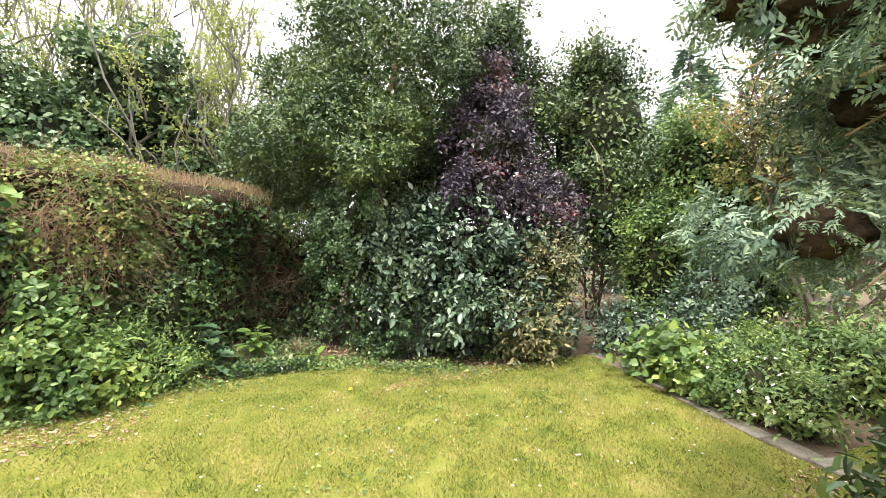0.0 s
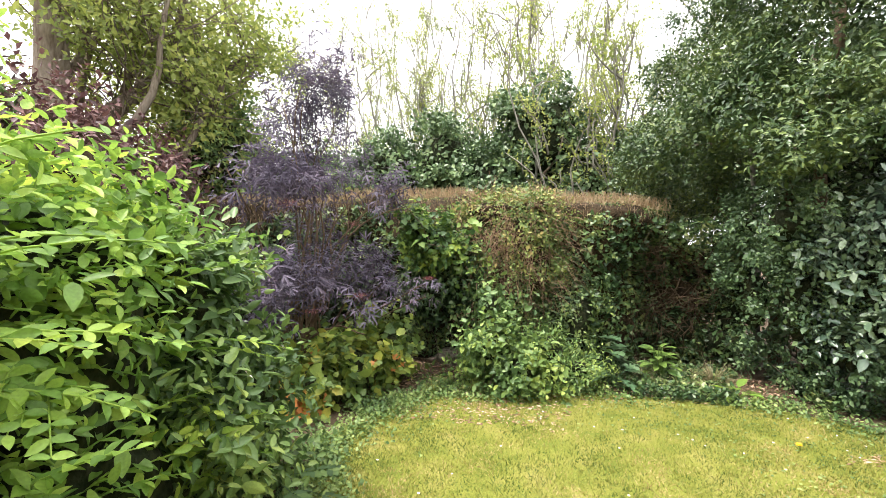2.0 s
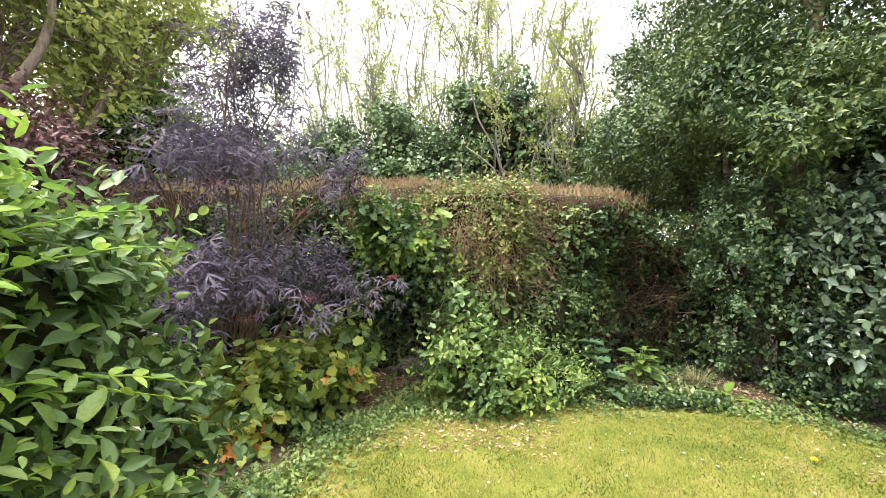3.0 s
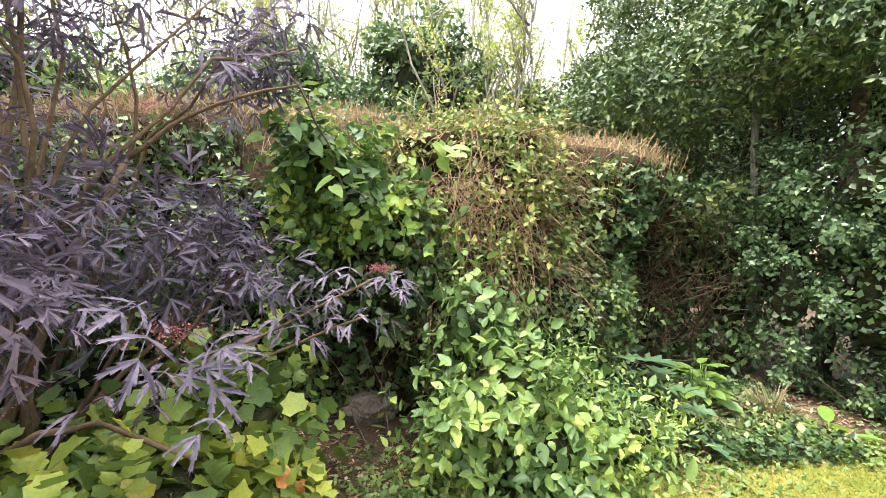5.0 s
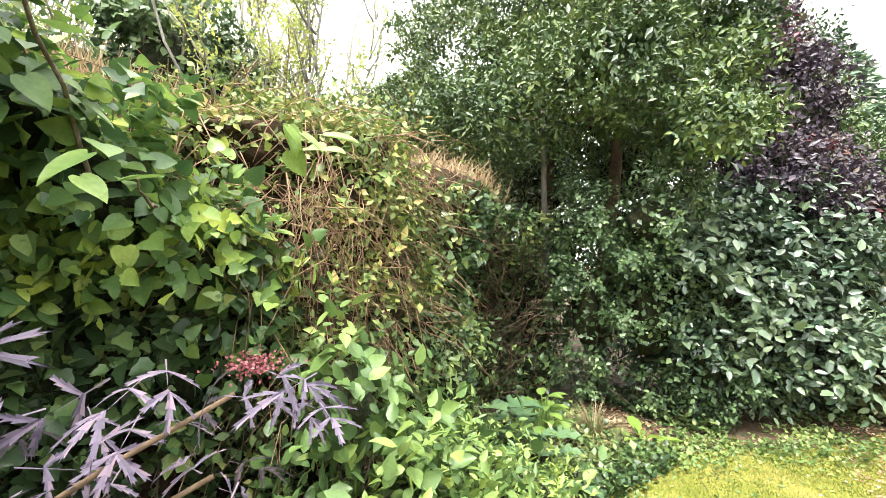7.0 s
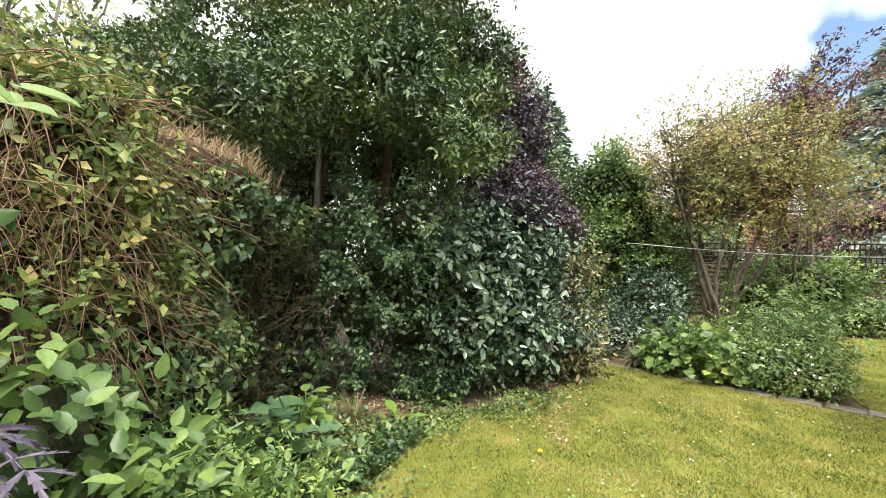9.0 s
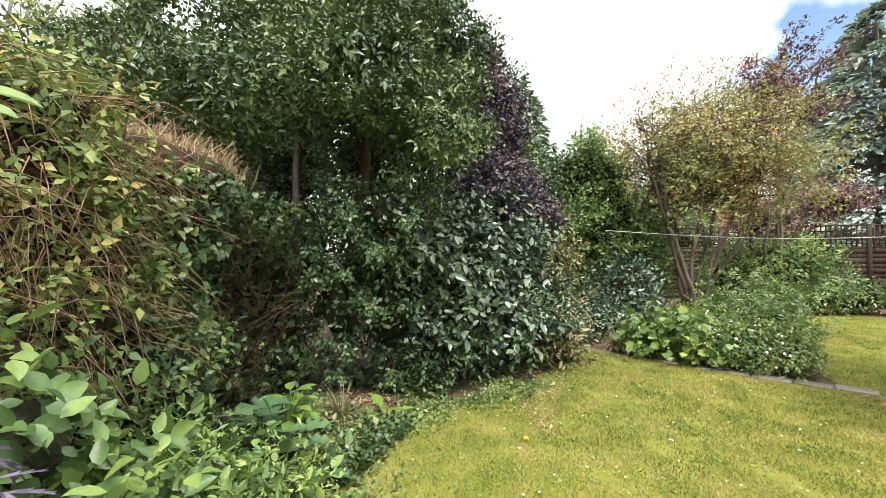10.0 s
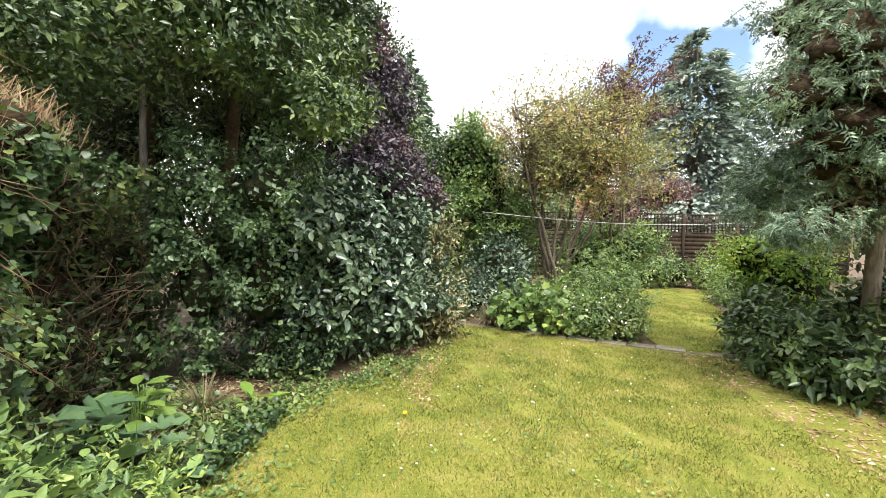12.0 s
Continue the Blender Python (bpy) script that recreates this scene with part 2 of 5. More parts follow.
def tri_mesh(name, v, f, smooth=False):
    me = bpy.data.meshes.new(name)
    nv, nf = len(v), len(f)
    me.vertices.add(nv)
    me.vertices.foreach_set("co", np.ascontiguousarray(v, dtype=np.float32).ravel())
    me.loops.add(nf * 3)
    me.loops.foreach_set("vertex_index", np.ascontiguousarray(f, dtype=np.int32).ravel())
    me.polygons.add(nf)
    me.polygons.foreach_set("loop_start", np.arange(0, nf * 3, 3, dtype=np.int32))
    if smooth:
        me.polygons.foreach_set("use_smooth", np.ones(nf, dtype=bool))
    me.update(calc_edges=True)
    return me


def thing(name, label, category, place=(0, 0, 0), group="", kind=""):
    ob = new(name)
    ob.empty_display_size = 0.1
    ob.location = place
    return tagged(ob, label, category, group, kind)


def mesh_part(name, v, f, material, parent=None, label="", smooth=False):
    """One mesh object from arrays in world metres, under a thing."""
    base = np.array(parent.location) if parent is not None else np.zeros(3)
    if parent is not None and parent.parent is not None:
        base = base + np.array(parent.parent.location)
    me = tri_mesh(name, np.asarray(v) - base, f, smooth)
    me.materials.append(material)
    ob = new(name, me)
    ob.parent = parent
    if label:
        ob["label"] = label
    return ob


def join(chunks):
    vs, fs, n = [], [], 0
    for v, f in chunks:
        vs.append(v)
        fs.append(f + n)
        n += len(v)
    return np.concatenate(vs), np.concatenate(fs)


# leaf outlines: x across, y along, z off the blade
def outline(points, mid=-0.06):
    """A leaf blade as a fan round a sunk midrib point."""
    p = [(0, 0, 0), *points, (0, 1, -0.12), *[(-x, y, z) for x, y, z in reversed(points)], (0, 0.48, mid)]
    c = len(p) - 1
    return np.array(p), np.array([(i, (i + 1) % c, c) for i in range(c)])


T_DIA = (np.array([(0, 0, 0), (0.5, 0.45, 0.07), (0, 1, -0.1), (-0.5, 0.45, 0.07)]), np.array([(0, 1, 2), (0, 2, 3)]))
T_LEAF = outline([(0.46, 0.42, 0.05)])
T_OVAL = outline([(0.27, 0.12, 0.02), (0.43, 0.34, 0.05), (0.4, 0.62, 0.04), (0.2, 0.86, -0.03)])
T_PLAIN = outline([(0.4, 0.28, 0.04), (0.36, 0.66, 0.03)])
T_IVY = outline([(0.3, -0.02, 0.02), (0.5, 0.24, 0.05), (0.33, 0.42, 0.02), (0.24, 0.72, 0.0)])
T_HEART = outline([(0.2, -0.09, 0.02), (0.4, -0.05, 0.03), (0.53, 0.13, 0.05), (0.51, 0.35, 0.05), (0.38, 0.6, 0.03), (0.17, 0.84, -0.03)])
T_LOBED = outline([(0.3, -0.04, 0), (0.52, 0.2, 0.05), (0.4, 0.36, 0.02), (0.47, 0.6, 0.04), (0.26, 0.7, 0)])


def fingers(pairs, reach, width, tip=0.45, droop=0.1, toothed=0):
    """A leaf cut into leaflets along a stalk: pairs of narrow blades and one at the end."""
    v, f = [], []
    spots = [(0.25 + 0.6 * i / max(1, pairs - 1), s) for i in range(pairs) for s in (1, -1)] + [(0.8, 0)]
    for y, s in spots:
        ln = reach * (1.0 - 0.35 * abs(y - 0.5)) if s else tip
        d = np.array([s * 0.86, 0.5, -droop]) if s else np.array([0, 1.0, -droop])
        d = d / np.linalg.norm(d)
        side = np.array([-d[1], d[0], 0])
        o = np.array([0, y, -droop * y * y])
        n = len(v)
        v += [o, o + d * ln * 0.4 + side * width, o + d * ln, o + d * ln * 0.4 - side * width]
        f += [(n, n + 3, n + 2), (n, n + 2, n + 1)]
        if toothed and ln > 0.25:
            for q, y0 in ((1, 0.36), (-1, 0.4), (1, 0.62), (-1, 0.66))[:toothed]:
                n = len(v)
                w = o + d * ln * y0
                v += [w - d * ln * 0.1, w + d * ln * 0.22 + side * q * width * 1.6, w + d * ln * 0.1]
                f += [(n, n + 1, n + 2)]
    n = len(v)
    v += [np.array([-0.012, 0, 0]), np.array([0.012, 0, 0]), np.array([0, 0.9, -droop * 0.8])]
    f += [(n, n + 1, n + 2)]
    return np.array(v), np.array(f)




def cut_leaf(pairs, teeth, reach, width, tip, droop=0.35, seed=1):
    """A compound leaf: a few pairs of long tapering leaflets with forward teeth and one at the end."""
    g = np.random.default_rng(seed)
    v, f = [], []
    spots = [(0.28 + 0.4 * i / max(1, pairs - 1) + g.normal(0, 0.02), q, radians(72 - 34 * i / max(1, pairs - 1) + g.normal(0, 8))) for i in range(pairs) for q in (1, -1)] + [(0.7, 0, 0.0)]
    for y, q, a in spots:
        ln = (reach if q else tip) * g.uniform(0.8, 1.15)
        d = np.array([q * math.sin(a), math.cos(a), 0.0])
        side = np.array([-d[1], d[0], 0])
        o = np.array([0, y, -droop * 0.3 * y * y])
        sag = droop * g.uniform(0.5, 1.5)

        def rib(u):
            return o + d * ln * u - UP * sag * ln * u * u

        for k in range(teeth):
            u0, u1 = k / teeth, (k + 1) / teeth
            w = width * ln / reach * min(1.0, 0.5 + 2.2 * u0) * (1 - u0) ** 0.8
            last = k == teeth - 1
            for e in (1, -1):
                n = len(v)
                point = rib(1.0) if last else rib(u1 + 0.35 / teeth) + (side * e + UP * 0.35) * w
                v += [rib(u0), rib(u1), point, rib(u0) + (side * e + UP * 0.3) * w * 0.5]
                f += [(n, n + 1, n + 2), (n, n + 2, n + 3)] if e < 0 else [(n, n + 2, n + 1), (n, n + 3, n + 2)]
    n = len(v)
    v += [np.array([-0.014, 0, 0]), np.array([0.014, 0, 0]), np.array([0, 0.72, -droop * 0.2])]
    f += [(n, n + 1, n + 2)]
    return np.array(v), np.array(f)


T_CUT = cut_leaf(2, 3, 0.55, 0.075, 0.6, 0.4)
T_CUT_NEAR = [cut_leaf(2, 5, 0.58, 0.078, 0.66, 0.4, k) for k in range(6)]
T_PINNATE = fingers(6, 0.32, 0.085, 0.25, 0.12)
T_SPRAY = fingers(3, 0.46, 0.11, 0.42, 0.32)


def frond(pairs, reach, width, droop):
    """A flat spray of scale leaves: slim pointed side sprays swept forward along a drooping axis."""
    v, f = [], []
    for i in range(pairs):
        y = 0.08 + 0.8 * i / (pairs - 1)
        ln = reach * math.sin(math.pi * (0.25 + 0.68 * y)) + 0.08
        for q in (1, -1):
            n = len(v)
            o = np.array([0, y, -droop * y * y])
            v += [o, o + np.array([q * ln * 0.3, ln * 0.22 + width, 0.02]), o + np.array([q * ln * 0.78, ln * 0.62, -droop * (0.3 * ln + 0.9 * y * ln)]), o + np.array([q * ln * 0.36, ln * 0.22 - width, 0.0])]
            f += [(n, n + 3, n + 2), (n, n + 2, n + 1)] if q > 0 else [(n, n + 2, n + 3), (n, n + 1, n + 2)]
    n = len(v)
    v += [np.array([-0.03, 0, 0]), np.array([0.03, 0, 0]), np.array([0, 1.0, -droop])]
    f += [(n, n + 1, n + 2)]
    return np.array(v), np.array(f)


T_CYPRESS = frond(4, 0.46, 0.1, 0.3)


def blades(template, pos, axis, normal, length, width):
    """Copies of a leaf outline at many places, as arrays."""
    tv, tf = template
    t = unit(axis)
    n = unit(normal - (normal * t).sum(1, keepdims=True) * t)
    s = np.cross(t, n)
    ln, wd = np.asarray(length).reshape(-1, 1, 1), np.asarray(width).reshape(-1, 1, 1)
    v = pos[:, None, :] + s[:, None, :] * wd * tv[None, :, 0:1] + t[:, None, :] * ln * tv[None, :, 1:2] + n[:, None, :] * ln * tv[None, :, 2:3]
    f = tf[None] + (np.arange(len(pos)) * len(tv))[:, None, None]
    return v.reshape(-1, 3), f.reshape(-1, 3)


def billows(lobes, size, seed):
    """The rounded leafy heads that stand out of a crown: centres, outward directions, radii, lobe numbers."""
    g = np.random.default_rng(seed)
    cs, ds, rs, ks = [], [], [], []
    for i, lo in enumerate(np.array(lobes, dtype=float)):
        c, r = lo[:3], lo[3:]
        rad = min(size, 0.62 * r.min())
        k = int(max(7, 1.5 * (r[0] * r[1] + r[0] * r[2] + r[1] * r[2]) / rad ** 2))
        d = unit(g.normal(0, 1, (k, 3)))
        sub = rad * g.uniform(0.65, 1.25, k)
        p = c + d * (r - 0.75 * rad) * g.uniform(0.86, 1.08, k)[:, None]
        cs.append(p)
        ds.append(unit(d / r))
        rs.append(sub)
        ks.append(np.full(k, i))
    return map(np.concatenate, (cs, ds, rs, ks))


def billowed(lobes, n, size, flat=0.8, zmin=0.03, seed=1):
    """Places and outward directions on the outer and upper sides of the billows of a crown."""
    lo = np.array(lobes, dtype=float)
    c, d, r, k = billows(lobes, size, seed)
    w = r * r
    j = rng.choice(len(c), n * 2, p=w / w.sum())
    q = unit(unit(rng.normal(0, 1, (n * 2, 3))) + d[j] * 0.55 + UP * 0.38)
    p = c[j] + q * (r[j] * (1 - 0.14 * np.abs(rng.normal(0, 1, len(j)))))[:, None] * np.array([1, 1, flat])
    keep = p[:, 2] > zmin
    for i in range(len(lo)):
        keep &= (np.linalg.norm((p - lo[i, :3]) / lo[i, 3:], axis=1) > 0.72) | (k[j] == i)
    return p[keep][:n], unit(q[keep][:n] + d[j][keep][:n] * 0.3)


def shell(lobes, n, lump=0.16, freq=3.0, depth=0.16, zmin=0.03, gaps=0.25, seed=1):
    """Places and outward directions spread over the skin of a crown made of lobes."""
    lo = np.array(lobes, dtype=float)
    w = (lo[:, 3] * lo[:, 4] + lo[:, 3] * lo[:, 5] + lo[:, 4] * lo[:, 5])
    k = rng.choice(len(lo), n * 2, p=w / w.sum())
    d = unit(rng.normal(0, 1, (n * 2, 3)))
    c, r = lo[k, :3], lo[k, 3:]
    h = 1 + lump * wave(d * 1.0 + c * 3.1, freq, seed) + 0.5 * lump * wave(d + c, freq * 2.6, seed + 1)
    h = h - depth * np.abs(rng.normal(0, 1, len(k))) ** 1.3
    p = c + d * r * h[:, None]
    keep = p[:, 2] > zmin
    for i in range(len(lo)):
        q = np.linalg.norm((p - lo[i, :3]) / lo[i, 3:], axis=1)
        keep &= (q > 0.74) | (k == i)
    keep &= wave(p, 4.5, seed + 5) > -1.0 + gaps * 1.6 - 0.6
    p, d, r = p[keep][:n], d[keep][:n], r[keep][:n]
    return p, unit(d / r)


def sprigs(p, nrm, m, step, up=0.35, loose=0.5, spread=0.9, droop=0.0, tidy=0.0):
    """m leaves along a short shoot at each place: places, axes and normals."""
    ax = unit(nrm + UP * up + rng.normal(0, loose, p.shape))
    ref = unit(np.cross(ax, rng.normal(0, 1, p.shape)))
    oth = np.cross(ax, ref)
    ps, a2, n2 = [], [], []
    for i in range(m):
        a = i * 2.4 + rng.uniform(-0.3, 0.3, len(p))
        side = ref * np.cos(a)[:, None] + oth * np.sin(a)[:, None]
        ps.append(p + ax * step * (i - m * 0.5))
        a2.append(ax * (0.45 + 0.4 * i / m) + side * spread - UP * droop)
        n2.append(ax * 0.8 * (1 - tidy) + UP * (0.55 + tidy) + nrm * 0.3 + rng.normal(0, 0.4 - 0.2 * tidy, p.shape))
    return np.concatenate(ps), np.concatenate(a2), np.concatenate(n2)


def crown(lobes, n, m, length, ratio, template=T_DIA, step=0.6, up=0.35, loose=0.5, droop=0.0, spread=0.9, vary=0.3, fill=0.7, clump=13, puff=1.7, tidy=0.0, billow=0.0, flat=0.8, **kw):
    if billow:
        p, nr = billowed(lobes, n, billow, flat, seed=kw.get("seed", 1))
    else:
        p, nr = shell(lobes, n, **kw)
    if clump:
        k = rng.integers(0, max(6, len(p) // clump), len(p))
        off = rng.normal(0, 1, p.shape)
        p, nr = p[k] + off * length * puff, unit(nr[k] + off * 0.55)
        p, nr = p[p[:, 2] > 0.02], nr[p[:, 2] > 0.02]
    ps, ax, nn = sprigs(p, nr, m, length * step, up, loose, spread, droop, tidy)
    ln = length * np.clip(rng.normal(1, vary, len(ps)), 0.35, 1.8)
    skin = blades(template, ps, ax, nn, ln, ln * ratio)
    if not fill:
        return skin
    # older, larger leaves deeper inside
    lo = np.array(lobes, float)
    area = 4.2 * (lo[:, 3] * lo[:, 4] + lo[:, 3] * lo[:, 5] + lo[:, 4] * lo[:, 5]).sum()
    big = length * 1.35
    lo[:, 3:] *= 0.72 if billow else 0.8
    p, nr = shell(lo, int(min(26000, fill * area / (big * big * ratio))), lump=kw.get("lump", 0.16), freq=kw.get("freq", 3.0), depth=0.12, gaps=0.0, seed=kw.get("seed", 1))
    ln = big * rng.uniform(0.7, 1.3, len(p))
    return join([skin, blades(template if len(template[1]) < 16 else T_OVAL, p, nr * 0.3 + rng.normal(0, 0.7, p.shape) - UP * 0.3, nr + UP * 0.3 + rng.normal(0, 0.4, p.shape), ln, ln * ratio * 1.1)])


_ico = bmesh.new()
bmesh.ops.create_icosphere(_ico, subdivisions=3, radius=1.0)
ICO_V = np.array([v.co[:] for v in _ico.verts])
ICO_F = np.array([[v.index for v in f.verts] for f in _ico.faces])
_ico.free()


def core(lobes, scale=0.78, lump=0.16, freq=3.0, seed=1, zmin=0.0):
    """Lumps inside a crown; their dark colour stands in for shade between the leaves."""
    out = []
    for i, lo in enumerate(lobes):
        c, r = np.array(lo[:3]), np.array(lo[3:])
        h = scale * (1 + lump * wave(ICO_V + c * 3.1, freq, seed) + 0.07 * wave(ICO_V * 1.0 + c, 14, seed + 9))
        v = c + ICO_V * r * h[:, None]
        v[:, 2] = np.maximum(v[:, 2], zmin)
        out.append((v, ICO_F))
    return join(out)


def tube(points, radii, sides=6):
    p = np.array(points, dtype=float)
    r = np.broadcast_to(np.asarray(radii, dtype=float), (len(p),)) if np.ndim(radii) < 2 else radii
    t = unit(np.gradient(p, axis=0))
    ref = np.array([0.31, 0.95, 0.1])
    a = unit(np.cross(t, ref))
    b = np.cross(t, a)
    ang = np.arange(sides) * 2 * math.pi / sides
    ring = a[:, None] * np.cos(ang)[None, :, None] + b[:, None] * np.sin(ang)[None, :, None]
    v = (p[:, None] + ring * r[:, None, None]).reshape(-1, 3)
    f = []
    for i in range(len(p) - 1):
        for j in range(sides):
            q, w = i * sides + j, i * sides + (j + 1) % sides
            f += [(q, w, w + sides), (q, w + sides, q + sides)]
    n = len(v)
    v = np.vstack([v, p[:1], p[-1:]])
    for j in range(sides):
        w = (j + 1) % sides
        f += [(w, j, n), (n - sides + j, n - sides + w, n + 1)]
    return v, np.array(f)


def bough(a, b, r0, r1, sag=0.0, wander=0.06, steps=8, sides=6):
    """A tapering limb from a to b, a little crooked."""
    a, b = np.array(a, float), np.array(b, float)
    s = np.linspace(0, 1, steps)[:, None]
    ln = np.linalg.norm(b - a)
    p = a + (b - a) * s + UP * sag * ln * np.sin(s * math.pi)
    j = rng.normal(0, wander * ln / steps, (steps, 3)).cumsum(0)
    p = p + j * np.sin(s * math.pi)
    return tube(p, np.linspace(r0, r1, steps), sides)


def stems_to(lobes, base, n, r0=0.02, spread=0.12, sag=0.1):
    """Stems from the base of a shrub up into its lobes, one by one."""
    out = []
    for i in range(n):
        lo = np.array(lobes[i % len(lobes)])
        b = lo[:3] + unit(rng.normal(0, 1, 3)) * lo[3:] * 0.75
        b[2] = max(b[2], 0.2)
        a = np.array(base) + np.array([*rng.normal(0, spread, 2), -0.02])
        out.append(bough(a, b, r0 * rng.uniform(0.6, 1.2), r0 * 0.3, sag, 0.25, 7, 5))
    return out


def shrub(name, label, category, lobes, n, m, length, ratio, leaf, template=T_DIA, stems=8, stem_r=0.018, bark=None, inner=M_GAP_SHADE,
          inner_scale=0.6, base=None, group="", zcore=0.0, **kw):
    lo = np.array(lobes)
    b = base if base is not None else (lo[0, 0], lo[0, 1], 0.0)
    ob = thing(name, label, category, b, group)
    seed = kw.pop("seed", 1)
    v, f = crown(lobes, n, m, length, ratio, template, seed=seed, **kw)
    mesh_part("foliage", v, f, leaf, ob)
    # filler lumps that paint the crown's inner shade and block see-through
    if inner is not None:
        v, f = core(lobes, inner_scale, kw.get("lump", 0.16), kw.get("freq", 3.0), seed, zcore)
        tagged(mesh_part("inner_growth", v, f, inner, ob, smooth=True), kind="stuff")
    if stems:
        for v, f in stems_to(lobes, b, stems, stem_r):
            mesh_part("stem", v, f, bark or M_BARK, ob)
    return ob


def flowers(parent, name, lobes, n, size, material, template=T_OVAL, petals=5, seed=3, **kw):
    """Small open flowers on the skin of a plant."""
    p, nr = shell(lobes, n, depth=0.02, seed=seed, **kw)
    nr = unit(nr + UP * 0.5)
    ps, ax, nn = [], [], []
    ref = unit(np.cross(nr, rng.normal(0, 1, p.shape)))
    oth = np.cross(nr, ref)
    for i in range(petals):
        a = i * 2 * math.pi / petals
        ps.append(p + nr * 0.03)
        ax.append(ref * math.cos(a) + oth * math.sin(a) + nr * 0.25)
        nn.append(nr)
    ps, ax, nn = map(np.concatenate, (ps, ax, nn))
    v, f = blades(template, ps, ax, nn, np.full(len(ps), size), np.full(len(ps), size * 0.7))
    return mesh_part(name, v, f, material, parent)


def tufted(name, label, place, n, length, leaf, spread=0.5, width=0.006):
    """A tuft of arching blades."""
    ob = thing(name, label, "grass tuft", place)
    a = rng.uniform(0, 6.283, n)
    d = np.stack([np.cos(a), np.sin(a), np.zeros(n)], 1)
    ln = length * rng.uniform(0.6, 1.2, n)
    lean = rng.uniform(0.15, 1.0, n) * spread * 2
    o = np.array(place) + d * rng.uniform(0, 0.06, n)[:, None]
    side = np.cross(d, UP) * width
    vs, fs = [], []
    for i, s in enumerate((0, 0.35, 0.7, 1.0)):
        p = o + d * (lean * ln * s ** 1.4)[:, None] + UP * (ln * (s * 0.9 - 0.75 * lean * s ** 2.2))[:, None]
        p[:, 2] = np.maximum(p[:, 2], 0.01)
        w = side * (1 - 0.9 * s)
        vs += [p - w, p + w]
    v = np.stack(vs, 1).reshape(-1, 3)
    tf = np.array([(0, 1, 3), (0, 3, 2), (2, 3, 5), (2, 5, 4), (4, 5, 7), (4, 7, 6)])
    f = (tf[None] + (np.arange(n) * 8)[:, None, None]).reshape(-1, 3)
    tagged(mesh_part("blade_tuft", v, f, leaf, ob), kind="stuff")
    return ob


def box(lo, hi):
    x, y, z = zip(lo, hi)
    v = np.array([(x[i], y[j], z[k]) for i in (0, 1) for j in (0, 1) for k in (0, 1)])
    q = [(0, 1, 3, 2), (4, 6, 7, 5), (0, 4, 5, 1), (2, 3, 7, 6), (0, 2, 6, 4), (1, 5, 7, 3)]
    f = [t for a, b, c, d in q for t in ((a, b, c), (a, c, d))]
    return v, np.array(f)


# ---- ground, lawn, path ----
def sheet(outline_points, z, step, bumpy=0.0):
    """A level patch with a soft outline."""
    bm = bmesh.new()
    vs = [bm.verts.new((x, y, z)) for x, y in outline_points]
    bm.faces.new(vs)
    bmesh.ops.triangulate(bm, faces=bm.faces)
    for _ in range(step):
        bmesh.ops.subdivide_edges(bm, edges=bm.edges[:], cuts=1, use_grid_fill=True)
    bmesh.ops.triangulate(bm, faces=bm.faces)
    v = np.array([q.co[:] for q in bm.verts])
    f = np.array([[q.index for q in t.verts] for t in bm.faces])
    bm.free()
    if bumpy:
        v[:, 2] += bumpy * wave(v, 2.0, 4)
    return v, f


def rounded(points, per=6):
    """A closed line through the corners, smoothed."""
    p = np.array(points, float)
    n = len(p)
    out = []
    for i in range(n):
        a, b, c, d = p[i - 1], p[i], p[(i + 1) % n], p[(i + 2) % n]
        for s in np.linspace(0, 1, per, endpoint=False):
            out.append(0.5 * (2 * b + (c - a) * s + (2 * a - 5 * b + 4 * c - d) * s * s + (3 * b - a - 3 * c + d) * s ** 3))
    return np.array(out)


def inside(p, poly):
    x, y = p[:, 0], p[:, 1]
    r = np.zeros(len(p), bool)
    for (x0, y0), (x1, y1) in zip(poly, np.roll(poly, -1, axis=0)):
        c = ((y0 > y) != (y1 > y)) & (x < (x1 - x0) * (y - y0) / (y1 - y0 + 1e-12) + x0)
        r ^= c
    return r


v, f = sheet([(-400, -400), (400, -400), (400, 400), (-400, 400)], 0.0, 5)
tagged(mesh_part("ground", v, f, M_GROUND), "bare brown soil with leaf litter under the garden", "ground", kind="structure")

LAWN = rounded([(0.2, 3.62), (0.1, 2.9), (-0.3, 1.35), (-0.95, 0.3), (-1.05, -0.8), (-0.95, -2.1), (-0.62, -3.0), (-0.1, -3.45),
                (0.9, -3.75), (1.8, -3.35), (3.0, -3.4), (4.5, -4.0), (6.5, -3.0), (6.0, -1.2), (4.2, -1.0), (3.3, -0.45), (3.15, 0.4),
                (3.42, 1.35), (3.8, 2.06), (2.75, 2.5), (1.5, 3.03)], 5)
v, f = sheet(LAWN, 0.012, 3, 0.004)
tagged(mesh_part("lawn", v, f, M_LAWN), "mown lawn, yellowish green with worn brown patches", "lawn", kind="structure")
FAR_LAWN = rounded([(3.15, 2.86), (4.1, 2.46), (5.2, 4.4), (6.2, 7.0), (7.1, 9.1), (5.4, 8.8), (4.3, 6.0)], 5)
v, f = sheet(FAR_LAWN, 0.012, 3, 0.003)
tagged(mesh_part("lawn_beyond", v, f, M_LAWN), "second mown lawn beyond the stone path", "lawn", kind="structure")


